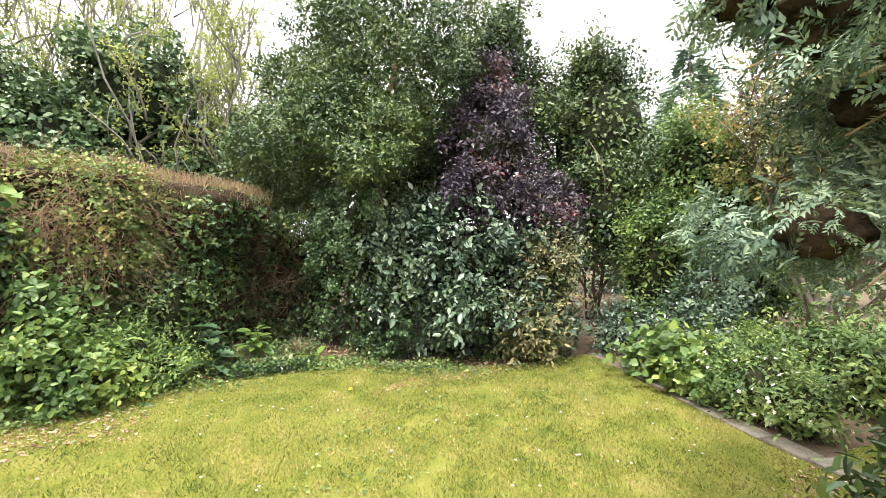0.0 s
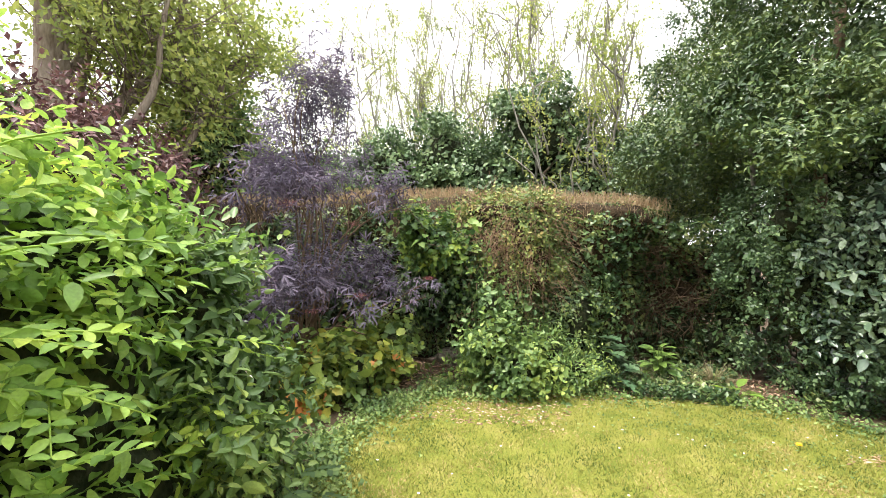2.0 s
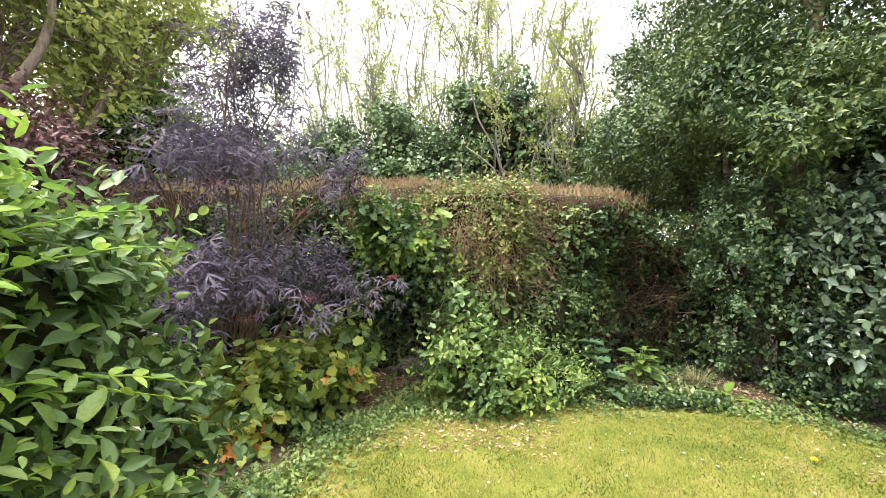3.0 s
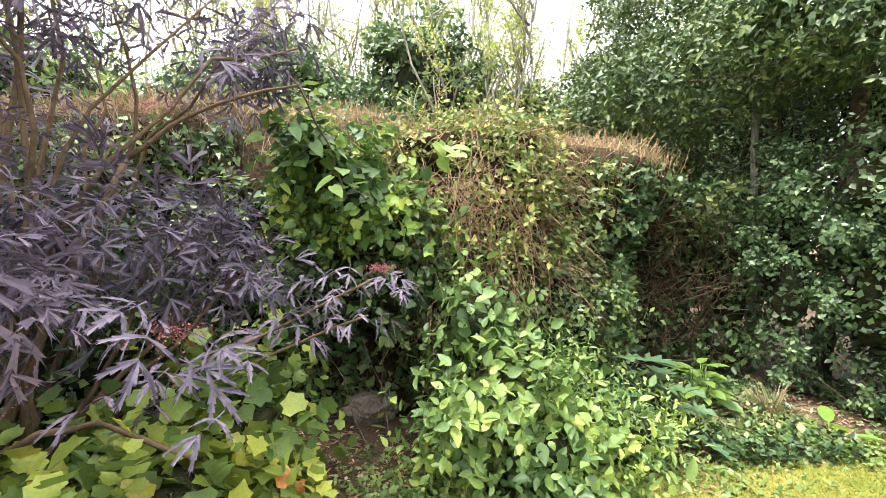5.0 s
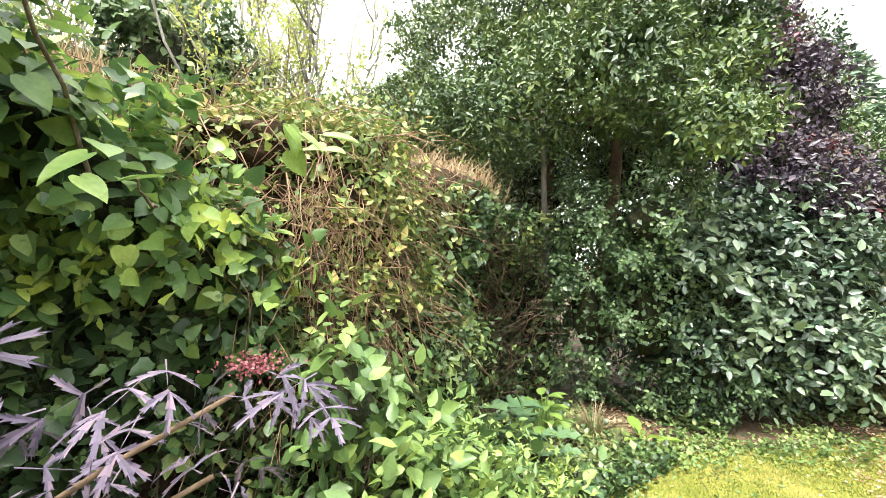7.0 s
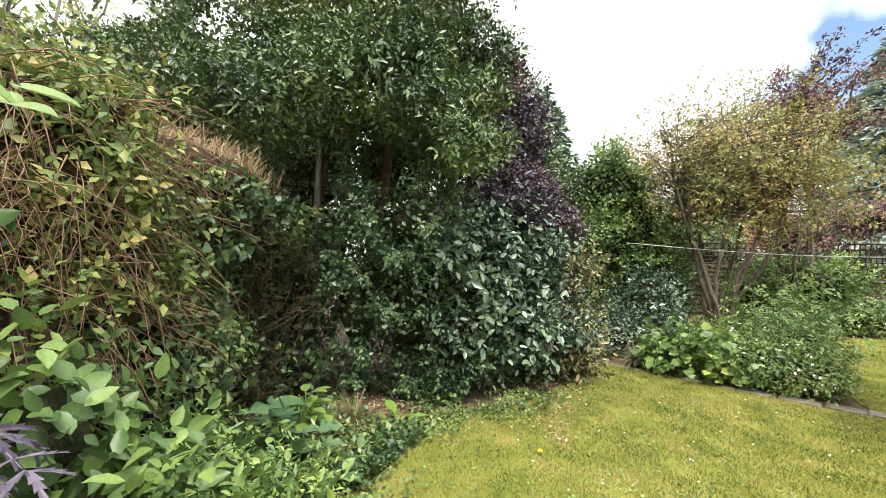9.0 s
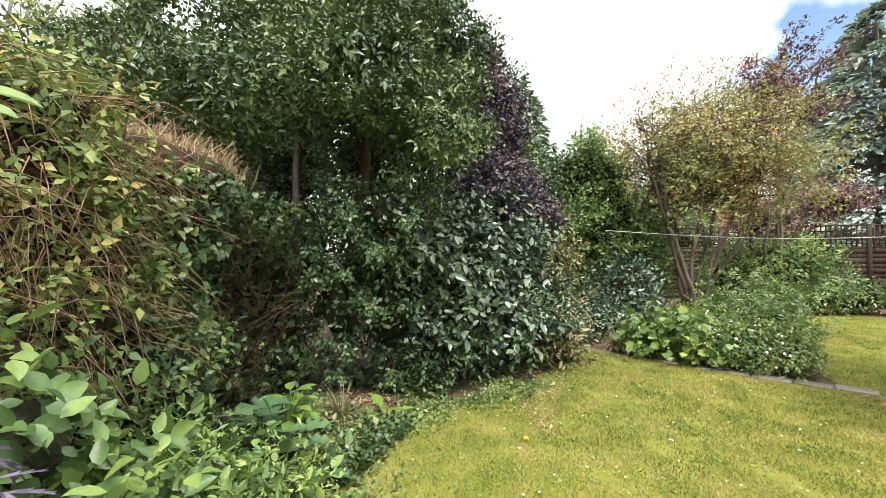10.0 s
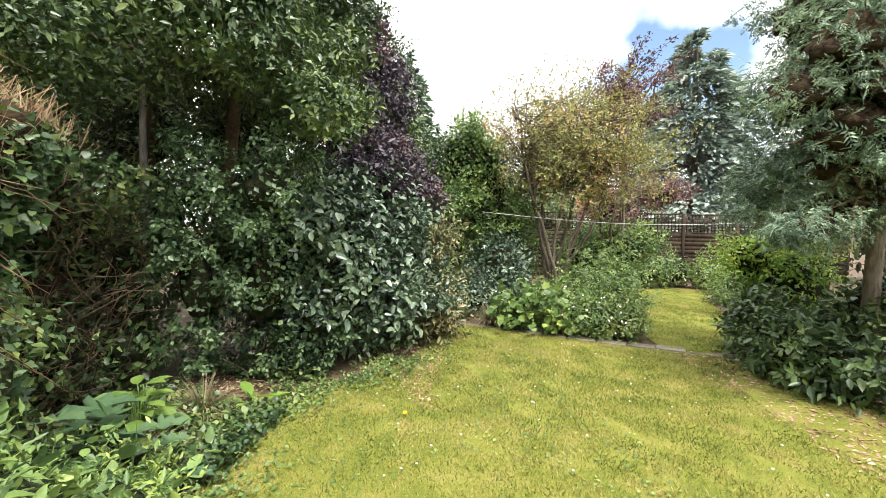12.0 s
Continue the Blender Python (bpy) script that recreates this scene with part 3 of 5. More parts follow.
def turf(name, label, poly, n, seed, length=0.03):
    g = np.random.default_rng(seed)
    lo, hi = poly.min(0), poly.max(0)
    p = g.uniform(lo, hi, (n * 2, 2))
    p = p[inside(p, poly)][:n]
    q = np.column_stack([p, np.full(len(p), 0.010)])
    keep = 0.35 * wave(q, 1.6, 21) + 0.5 * wave(q, 9.0, 22) > -1.0 + g.uniform(0, 1.1, len(q))
    q = q[keep]
    a = np.column_stack([g.normal(0, 0.6, (len(q), 2)), np.full(len(q), 0.8)])
    tv = (np.array([(-0.5, 0, 0), (0.5, 0, 0), (0, 1, 0.1)]), np.array([(0, 1, 2)]))
    ln = length * g.uniform(0.5, 1.3, len(q))
    v, f = blades(tv, q, a, g.normal(0, 1, (len(q), 3)), ln, np.full(len(q), 0.0075))
    return tagged(mesh_part(name, v, f, M_BLADE), label, "grass", kind="stuff")


turf("grass", "short mown grass blades, green to straw yellow", LAWN, 190000, 5)
turf("grass_beyond", "short mown grass blades on the far lawn", FAR_LAWN, 30000, 6, 0.035)

path = tagged(thing("garden_path", "narrow path of worn grey-brown stone slabs beside the lawn", "path"), kind="structure")
PATH_A, PATH_B = np.array([0.05, 3.7]), np.array([4.0, 2.04])
pd = unit(PATH_B - PATH_A)
pn = np.array([-pd[1], pd[0]])
s, total = 0.0, np.linalg.norm(PATH_B - PATH_A)
while s < total:
    ln = rng.uniform(0.32, 0.5)
    bm = bmesh.new()
    bmesh.ops.create_cube(bm, size=1.0)
    w = 0.1 + 0.13 * min(1.0, s / 3.4)
    bmesh.ops.scale(bm, vec=(ln - 0.02, w, 0.06), verts=bm.verts)
    bmesh.ops.bevel(bm, geom=bm.edges[:], offset=0.008, segments=1, affect="EDGES")
    me = bpy.data.meshes.new("slab")
    bm.to_mesh(me)
    bm.free()
    me.materials.append(M_STONE)
    slab = new("slab", me)
    c = PATH_A + pd * (s + ln / 2) + pn * (w / 2 + 0.01 + 0.03 * math.sin(s * 2.1))
    slab.matrix_world = pose(c[0], c[1], -0.017 + rng.uniform(-0.004, 0.006), rng.normal(0, 0.6), rng.normal(0, 0.6), math.degrees(math.atan2(pd[1], pd[0])) + rng.normal(0, 1.2))
    slab.parent = path
    s += ln

# ---- hedge along the west side ----
HEDGE = thing("hedge", "clipped hedge with bare brown top, ivy and bramble over its face", "hedge", (-2.6, -3.0, 0))


def hedge_top(y):
    return 2.3 + 0.075 * np.clip(-y, 0, 3.5) + 0.03 * np.sin(y * 2.3) + 0.02 * np.sin(y * 5.1)


def hedge_front(y, z):
    return -2.0 + 0.1 * np.sin(y * 1.7 + z) + 0.06 * np.sin(y * 4.3 - z * 3) - 0.16 * np.clip(z - 1.7, 0, 2) - 1.0 * np.clip((y + 1.3) / 0.7, 0, 1) ** 2 * np.clip(2.3 - z, 0.25, 1)


# backing sheet under ivy and twigs; near-black brown paints the hedge's inner shade
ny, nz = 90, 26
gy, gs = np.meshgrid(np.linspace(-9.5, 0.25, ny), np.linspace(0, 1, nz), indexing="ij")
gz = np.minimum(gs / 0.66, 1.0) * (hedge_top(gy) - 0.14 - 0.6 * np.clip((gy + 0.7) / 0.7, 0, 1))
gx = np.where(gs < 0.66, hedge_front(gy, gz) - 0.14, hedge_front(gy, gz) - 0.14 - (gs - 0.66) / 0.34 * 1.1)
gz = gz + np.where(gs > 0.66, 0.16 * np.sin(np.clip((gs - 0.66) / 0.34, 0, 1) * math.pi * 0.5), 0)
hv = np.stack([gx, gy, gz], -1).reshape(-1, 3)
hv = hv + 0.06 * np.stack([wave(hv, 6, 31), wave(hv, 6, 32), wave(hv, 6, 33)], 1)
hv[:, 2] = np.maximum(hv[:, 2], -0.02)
hf = []
for i in range(ny - 1):
    for j in range(nz - 1):
        a = i * nz + j
        hf += [(a, a + nz, a + nz + 1), (a, a + nz + 1, a + 1)]
mesh_part("inner_growth", hv, np.array(hf), M_BROWN_GAP_SHADE, HEDGE, smooth=True)
n = 5200
y = rng.uniform(-9.3, 0.5, n)
z = rng.uniform(0.02, 1, n) ** 0.9 * (hedge_top(y) - 0.25)
x = hedge_front(y, z) + rng.normal(-0.03, 0.06, n)
p = np.stack([x, y, z], 1)
keep = wave(p, 2.2, 41) > -0.75 + 0.9 * np.clip((z - 1.6), 0, 1) + 0.3 * (y > -0.95)
p = p[keep]
ps, ax, nn = sprigs(p, np.tile([1.0, 0, 0.15], (len(p), 1)), 5, 0.035, 0.2, 0.5)
ln = 0.055 * np.clip(rng.normal(1, 0.3, len(ps)), 0.4, 1.7)
v, f = blades(T_IVY, ps, ax, nn, ln, ln * 0.85)
mesh_part("ivy_leaves", v, f, L_HEDGE, HEDGE, "dark green ivy leaves")
# bare clipped twigs on the top and upper face
n = 12000
y = rng.uniform(-9.4, -0.35, n)
back = rng.uniform(-0.12, 1, n) ** 1.0
z = hedge_top(y) - 0.12 + 0.14 * np.sin(np.clip(back, 0, 1) * 1.57) - np.where(back < 0.05, rng.uniform(0, 0.55, n), 0)
x = hedge_front(y, z) - 0.1 - np.clip(back, 0, 1) * 1.1
p = np.stack([x, y, z], 1)
d = np.column_stack([rng.normal(0.25, 0.35, n), rng.normal(0, 0.3, n), rng.uniform(0.4, 1.0, n)])
tw = (np.array([(-0.5, 0, 0), (0.5, 0, 0), (0.3, 1, 0), (-0.3, 1, 0)]), np.array([(0, 1, 2), (0, 2, 3)]))
ln = rng.uniform(0.06, 0.2, n)
v, f = blades(tw, p, d, rng.normal(0, 1, (n, 3)), ln, np.full(n, 0.006))
tagged(mesh_part("twig_fringe", v, f, M_TWIG, HEDGE, "bare brown clipped twigs"), kind="stuff")
n = 2600
k = rng.integers(0, len(p), n)
ps, ax, nn = sprigs(p[k] + rng.normal(0, 0.04, (n, 3)), np.tile([0.4, 0, 0.9], (n, 1)), 3, 0.025, 0.3, 0.6)
ln = 0.032 * np.clip(rng.normal(1, 0.3, len(ps)), 0.4, 1.7)
v, f = blades(T_DIA, ps, ax, nn, ln, ln * 0.6)
mesh_part("bramble_leaves", v, f, L_BRAMBLE, HEDGE, "sparse yellowish leaves on the top")


def vine_mass(lobes, n, label):
    """A tangle of dry hanging stems with scattered leaves."""
    ob = thing("dry_vine_tangle", label, "climbing plant", (lobes[0][0], lobes[0][1], 0))
    p, nr = shell(lobes, n, lump=0.2, depth=0.2, seed=77)
    out = []
    for q, d in zip(p[::2], nr[::2]):
        ln = rng.uniform(0.2, 0.55)
        dr = unit(d * 0.3 + np.array([rng.normal(0.2, 0.3), rng.normal(0, 0.6), rng.normal(-0.45, 0.5)]))
        b = q + dr * ln - UP * 0.15 * ln
        out.append(tube(np.array([q, q + dr * ln * 0.5 + UP * 0.05 * ln, b]), np.array([0.0032, 0.003, 0.0018]), 3))
    v, f = join(out)
    tagged(mesh_part("dry_stem_tangle", v, f, M_REDTWIG, ob, "thin reddish brown dry stems"), kind="stuff")
    v, f = crown(lobes, n * 6 // 5, 4, 0.05, 0.62, T_LEAF, fill=0.5, depth=0.12, seed=77, lump=0.2)
    mesh_part("leaves", v, f, L_BRAMBLE, ob, "sparse yellow green leaves")
    # dark lumps painting the shade behind the stems
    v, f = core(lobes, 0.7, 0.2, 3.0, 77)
    mesh_part("inner_growth", v, f, M_BROWN_GAP_SHADE, ob, smooth=True)
    return ob


vine_mass([(-1.98, -2.4, 1.75, 0.4, 0.68, 0.55), (-1.95, -2.2, 1.35, 0.38, 0.4, 0.6), (-1.75, -2.55, 1.05, 0.35, 0.4, 0.5), (-2.1, -2.55, 2.15, 0.5, 0.85, 0.3)],
          2600, "tangle of dry reddish stems hanging over the hedge")

# a patch of long bare stems hanging out of the vine
strands = thing("bare_vine_stems", "sheaf of bare reddish brown stems hanging on the hedge", "climbing plant", (-1.6, -2.7, 0))
for i in range(6):
    sheaf = []
    for k in range(14):
        top = np.array([-1.66 + rng.normal(0, 0.08), -2.62 + rng.normal(0, 0.26), 1.82 + rng.normal(0, 0.14)])
        foot = np.array([-1.44 + rng.normal(0, 0.1), top[1] + rng.normal(0.0, 0.34), rng.uniform(0.95, 1.6)])
        mid = (top + foot) / 2 + np.array([0.1 + rng.normal(0, 0.06), rng.normal(0, 0.12), 0.08 + rng.normal(0, 0.06)])
        u = np.linspace(0, 1, 7)[:, None]
        sheaf.append(tube((1 - u) ** 2 * top + 2 * u * (1 - u) * mid + u * u * foot + rng.normal(0, 0.012, (7, 3)), np.linspace(0.0035, 0.0015, 7), 3))
    tagged(mesh_part("stem_sheaf", *join(sheaf), M_REDTWIG, strands), kind="stuff")

# dead twigs standing at the shaded end of the hedge
out = []
for i in range(240):
    o = np.array([rng.uniform(-2.8, -2.35), rng.uniform(-1.0, 0.3), rng.uniform(0.0, 1.7)])
    e = o + np.array([rng.normal(0.1, 0.2), rng.normal(0, 0.3), rng.uniform(0.0, 0.6)])
    out.append(bough(o, e, 0.006, 0.002, 0.0, 0.3, 4, 3))
v, f = join(out)
tagged(mesh_part("dead_twig_thicket", v, f, M_DARKTWIG, HEDGE, "bare dead brown twigs"), kind="stuff")

# ---- trees and shrubs in the north-west corner ----
TREE = [(-2.3, 1.4, 4.3, 1.5, 1.45, 1.7), (-1.35, 0.75, 3.05, 0.75, 0.7, 0.6), (-2.7, 0.7, 3.5, 1.2, 1.0, 1.0), (-2.4, 1.9, 6.0, 1.3, 1.3, 1.5),
        (-4.4, 0.7, 4.2, 1.4, 1.2, 1.9), (-4.3, 0.5, 2.9, 1.2, 0.9, 0.9), (-1.6, 1.8, 4.0, 0.75, 0.8, 1.0), (-3.3, 1.6, 6.0, 1.5, 1.3, 1.4),
        (-1.6, 0.2, 3.3, 0.7, 0.6, 0.5), (-0.9, 0.4, 2.6, 0.45, 0.42, 0.32), (-2.9, -0.25, 3.15, 1.1, 0.7, 0.6), (-4.7, -0.1, 3.3, 0.9, 0.7, 0.9)]
tree = thing("evergreen_tree", "broad evergreen tree with small leaves and several thin trunks", "tree", (-2.9, 0.9, 0))
v, f = crown(TREE, 15000, 6, 0.062, 0.5, T_LEAF, up=0.3, billow=0.34, flat=0.7, fill=1.5, clump=12, puff=1.3, seed=51)
mesh_part("crown", v, f, L_TREE, tree)
trunks = [bough((-2.9, 0.85, -0.05), (-2.85, 0.78, 3.4), 0.045, 0.032, 0, 0.05), bough((-3.3, 1.2, -0.05), (-3.0, 1.3, 4.6), 0.07, 0.05, 0, 0.1),
          bough((-2.5, 1.3, -0.05), (-1.8, 1.3, 4.5), 0.09, 0.05, 0.02, 0.1), bough((-3.5, 0.9, -0.05), (-4.3, 0.7, 4.0), 0.08, 0.05, 0.03, 0.1)]
stands = []
for i, (v, f) in enumerate(trunks):
    stands.append(mesh_part("trunk", v, f, M_PALEBARK if i == 0 else M_DARKTWIG, tree, "thin brown trunk"))
limbs = [bough((-2.0, 1.3, 3.2), lo[:3], 0.04, 0.015, 0.05, 0.2) for lo in TREE]
for v, f in limbs:
    mesh_part("limb", v, f, M_BARK, stands[2])
shrub("dark_undergrowth", "dark shaded growth between hedge and tree", "shrub", [(-3.6, 1.7, 1.5, 1.1, 0.7, 1.6), (-2.3, 1.9, 1.5, 0.9, 0.7, 1.5), (-4.6, 1.2, 1.4, 0.9, 0.8, 1.5), (-2.7, 2.5, 2.9, 1.3, 0.7, 1.2), (-4.2, 2.4, 2.9, 1.3, 0.7, 1.3), (-2.9, -0.2, 0.5, 0.4, 0.5, 0.55), (-2.6, 0.3, 0.35, 0.4, 0.4, 0.4), (-3.2, 0.4, 1.2, 0.5, 0.4, 1.2), (-3.5, -0.3, 1.1, 0.5, 0.6, 1.2), (-2.75, 0.45, 0.9, 0.35, 0.3, 0.95)], 2600, 5, 0.06, 0.55,
      L_HEDGE, stems=8, billow=0.25, fill=0.35, inner_scale=0.45, seed=52)

CAM = [(-1.0, 2.2, 1.15, 0.85, 1.15, 1.25), (-0.55, 3.1, 1.0, 0.75, 0.85, 1.2), (-1.35, 1.35, 1.2, 0.75, 0.7, 1.05), (-0.75, 2.5, 0.6, 0.95, 1.1, 0.6)]
shrub("camellia_bush", "large rounded bush with glossy dark green leaves", "bush", CAM, 3700, 6, 0.086, 0.62, L_CAMELLIA, T_PLAIN, stems=14, up=0.15,
      billow=0.27, flat=0.8, droop=0.2, fill=0.25, inner_scale=0.55, clump=8, puff=0.9, tidy=0.25, seed=61)
shrub("yellowing_bush", "evergreen bush with yellowed variegated leaves beside the dark bush", "bush",
      [(-0.05, 2.85, 0.75, 0.38, 0.42, 0.62), (-0.15, 3.15, 1.35, 0.36, 0.4, 0.4), (0.0, 2.5, 0.45, 0.3, 0.35, 0.38)], 1200, 6, 0.07, 0.45, L_VARIEG, T_PLAIN, up=0.1, droop=0.2, seed=62)
shrub("trailing_ivy", "ivy with paler leaf edges hanging over dark growth", "ivy",
      [(-1.55, 0.75, 1.0, 0.5, 0.4, 1.0), (-1.15, 0.95, 0.6, 0.4, 0.35, 0.6), (-2.1, 0.5, 1.0, 0.4, 0.35, 0.95), (-1.45, 0.55, 1.9, 0.5, 0.4, 0.5), (-2.05, 0.4, 1.9, 0.4, 0.3, 0.5)],
      2000, 6, 0.046, 0.7, L_IVYBACK, T_LEAF, stems=3, stem_r=0.008, up=-0.2, droop=0.3, billow=0.2, flat=1.2, clump=16, puff=1.3, fill=0.25, inner_scale=0.35, seed=63)
PUR = [(-0.4, 3.2, 1.8, 0.48, 0.5, 0.4), (-1.0, 2.55, 3.0, 0.72, 0.8, 1.05), (-0.5, 3.25, 2.2, 0.5, 0.55, 0.5), (-1.15, 2.7, 3.95, 0.48, 0.5, 0.62), (-0.9, 2.3, 2.4, 0.7, 0.7, 0.5)]
shrub("purple_leaved_tree", "small tree with dark purple leaves among the green", "tree", PUR, 3400, 6, 0.062, 0.5, L_PURPLE, T_DIA, stems=6, stem_r=0.03,
      up=0.1, droop=0.15, lump=0.2, billow=0.3, clump=9, puff=1.2, seed=64, fill=0.9, inner_scale=0.6, base=(-0.9, 3.2, 0))
shrub("green_tree", "tall green broadleaf tree behind the bushes", "tree",
      [(-1.9, 6.4, 3.9, 1.5, 1.3, 2.0), (-1.2, 6.2, 2.5, 1.4, 1.2, 1.4), (-2.2, 6.6, 5.5, 1.0, 1.0, 1.1), (-0.4, 6.2, 2.2, 1.0, 0.9, 1.5), (-3.6, 4.8, 6.2, 1.1, 1.0, 1.4), (-3.2, 5.2, 4.8, 1.2, 1.0, 1.2)], 5400, 6, 0.085, 0.5, L_TREE,
      stems=6, stem_r=0.03, billow=0.4, seed=65)


# ---- north side ----
shrub("green_shrub", "dense light green shrub at the end of the lawn", "shrub",
      [(0.75, 6.2, 2.3, 0.95, 0.8, 1.5), (0.4, 5.9, 3.1, 0.7, 0.7, 0.9), (1.2, 6.0, 1.2, 0.8, 0.6, 1.1), (0.0, 5.5, 1.3, 0.6, 0.6, 1.2)], 3600, 6, 0.075, 0.5, L_WEIGELA,
      stems=6, stem_r=0.04, billow=0.32, seed=66)
shrub("dark_shrub", "dark green evergreen shrub behind the flower bed", "shrub", [(1.15, 5.2, 0.8, 0.6, 0.5, 0.85)], 900, 6, 0.07, 0.5, L_CAMELLIA, T_DIA, billow=0.25, clump=8, seed=67)


def airy_tree(name, label, base, stems, crown_c, crown_r, leaf, n, size, bark=M_BARK, r0=0.05, twigs=160, ratio=0.5, seed=5, m=4, fine=0.28):
    """A many-stemmed tree whose twigs show between small leaves."""
    ob = thing(name, label, "tree", base)
    c, r = np.array(crown_c), np.array(crown_r)
    wood, tips, twig = [], [], []
    for i in range(stems):
        a = i * 6.283 / stems + rng.normal(0, 0.3)
        e = c + np.array([math.cos(a), math.sin(a), rng.uniform(-0.3, 0.9)]) * r * rng.uniform(0.4, 0.75)
        mid = np.array(base) + (e - np.array(base)) * 0.5 + rng.normal(0, 0.08, 3)
        wood.append(bough(np.array(base) + np.array([*rng.normal(0, 0.08, 2), -0.05]), mid, r0, r0 * 0.7, 0.03, 0.15))
        wood.append(bough(mid, e, r0 * 0.7, r0 * 0.3, 0.05, 0.2))
        tips.append((mid, e))
    ends = []
    for i in range(twigs):
        a, b = tips[rng.integers(0, len(tips))]
        o = a + (b - a) * rng.uniform(0.2, 1.0)
        e = c + unit(rng.normal(0, 1, 3)) * r * rng.uniform(0.55, 1.22)
        e = o + (e - o) * min(1.0, 1.6 * r.mean() / max(0.1, np.linalg.norm(e - o)))
        twig.append(bough(o, e, r0 * fine, r0 * fine * 0.3, 0.08, 0.3, 6, 4))
        ends.append(np.linspace(o, e, 9)[3:] + rng.normal(0, 0.05, (6, 3)))
    for i in range(stems):
        stem = mesh_part("stem", *wood[2 * i], bark, ob)
        mesh_part("limb", *wood[2 * i + 1], bark, stem)
    v, f = join(twig)
    tagged(mesh_part("twig_network", v, f, bark, ob), kind="stuff")
    e = np.concatenate(ends)
    p = e[rng.integers(0, len(e), n)] + rng.normal(0, 0.07, (n, 3)) * r.mean()
    ps, ax, nn = sprigs(p, unit(p - c + 1e-6), m, size * 0.6, 0.3, 0.6)
    ln = size * np.clip(rng.normal(1, 0.3, len(ps)), 0.4, 1.7)
    v, f = blades(T_DIA, ps, ax, nn, ln, ln * ratio)
    mesh_part("leaves", v, f, leaf, ob)
    return ob


airy_tree("small_garden_tree", "many-stemmed small tree with fine olive and orange leaves", (2.25, 5.6, 0), 9, (2.65, 5.8, 3.4), (2.05, 1.4, 1.5), L_ORANGE, 7600, 0.062,
          r0=0.042, twigs=260)
plum = airy_tree("purple_plum_tree", "tree with sparse upright purple-leaved branches above the others", (3.8, 6.9, 0), 5, (4.0, 6.9, 4.7), (1.1, 0.7, 1.3), L_COPPER, 1700, 0.08,
          r0=0.04, twigs=40)
for i in range(13):
    # long arching purple shoots reaching up and outward
    o = np.array([3.3, 6.6, 3.5]) + rng.normal(0, 0.2, 3)
    e = np.array([3.5 + 1.6 * i / 12, 6.6, 5.6 - 0.9 * abs(i / 12 - 0.5)]) + rng.normal(0, 0.22, 3)
    line = o + (e - o) * np.linspace(0, 1, 34)[:, None] + UP * (0.3 * np.sin(np.linspace(0, math.pi, 34)))[:, None]
    v, f = tube(line[::3], np.linspace(0.014, 0.004, 12), 4)
    mesh_part("shoot", v, f, M_BARK, plum)
    ps = np.repeat(line[8:], 5, axis=0) + rng.normal(0, 0.05, (130, 3))
    ln = 0.075 * rng.uniform(0.6, 1.3, 130)
    v, f = blades(T_DIA, ps, rng.normal(0, 1, (130, 3)) + unit(e - o), rng.normal(0, 0.6, (130, 3)) + UP, ln, ln * 0.5)
    mesh_part("shoot_leaves", v, f, L_COPPER, plum)
shrub("pale_green_shrub", "spreading fresh green shrub before the fence", "shrub", [(4.1, 7.2, 1.2, 1.0, 0.8, 0.65), (3.4, 7.4, 0.9, 0.8, 0.7, 0.8)], 1400, 6, 0.07, 0.5, L_WEIGELA,
      seed=68, up=0.1)
shrub("copper_shrub", "copper brown shrub over the fence", "shrub", [(6.9, 11.3, 2.95, 1.0, 0.5, 0.45), (5.2, 11.1, 2.4, 1.0, 0.7, 0.8)], 1200, 5, 0.08, 0.5, L_COPPER, seed=69)

# fence with trellis
fence = thing("garden_fence", "dark board fence with square trellis along its top", "fence", (8.0, 12.0, 0))
for i, x in enumerate(np.arange(2.5, 15.1, 1.83)):
    v, f = box((x - 0.05, 11.93, -0.05), (x + 0.05, 12.03, 2.32))
    mesh_part("post", v, f, M_FENCE, fence)
for x in np.arange(2.5, 13.2, 1.83):
    for i in range(11):
        v, f = box((x + 0.055, 11.965 + 0.008 * (i % 2), 0.05 + i * 0.143), (x + 1.775, 11.985 + 0.008 * (i % 2), 0.05 + i * 0.143 + 0.15))
        mesh_part("board", v, f, M_FENCE, fence)
    for z in (1.64, 2.27):
        v, f = box((x + 0.055, 11.955, z), (x + 1.775, 12.0, z + 0.04))
        mesh_part("rail", v, f, M_FENCE, fence)
    sl = [box((x + 0.09 + k * 0.12, 11.962, 1.68), (x + 0.125 + k * 0.12, 11.972, 2.27)) for k in range(14)]
    sl += [box((x + 0.055, 11.974, 1.75 + k * 0.12), (x + 1.775, 11.984, 1.785 + k * 0.12)) for k in range(4)]
    v, f = join(sl)
    mesh_part("trellis_panel", v, f, M_FENCE, fence)

wire_pts = [(0.75 + 6.2 * s, 5.0 + 1.2 * s, 1.93 - 0.14 * math.sin(s * math.pi) - 0.05 * s) for s in np.linspace(0, 1, 24)]
v, f = tube(wire_pts, 0.006, 5)
tagged(mesh_part("washing_line", v, f, M_WIRE), "thin pale wire strung across the garden", "wire")

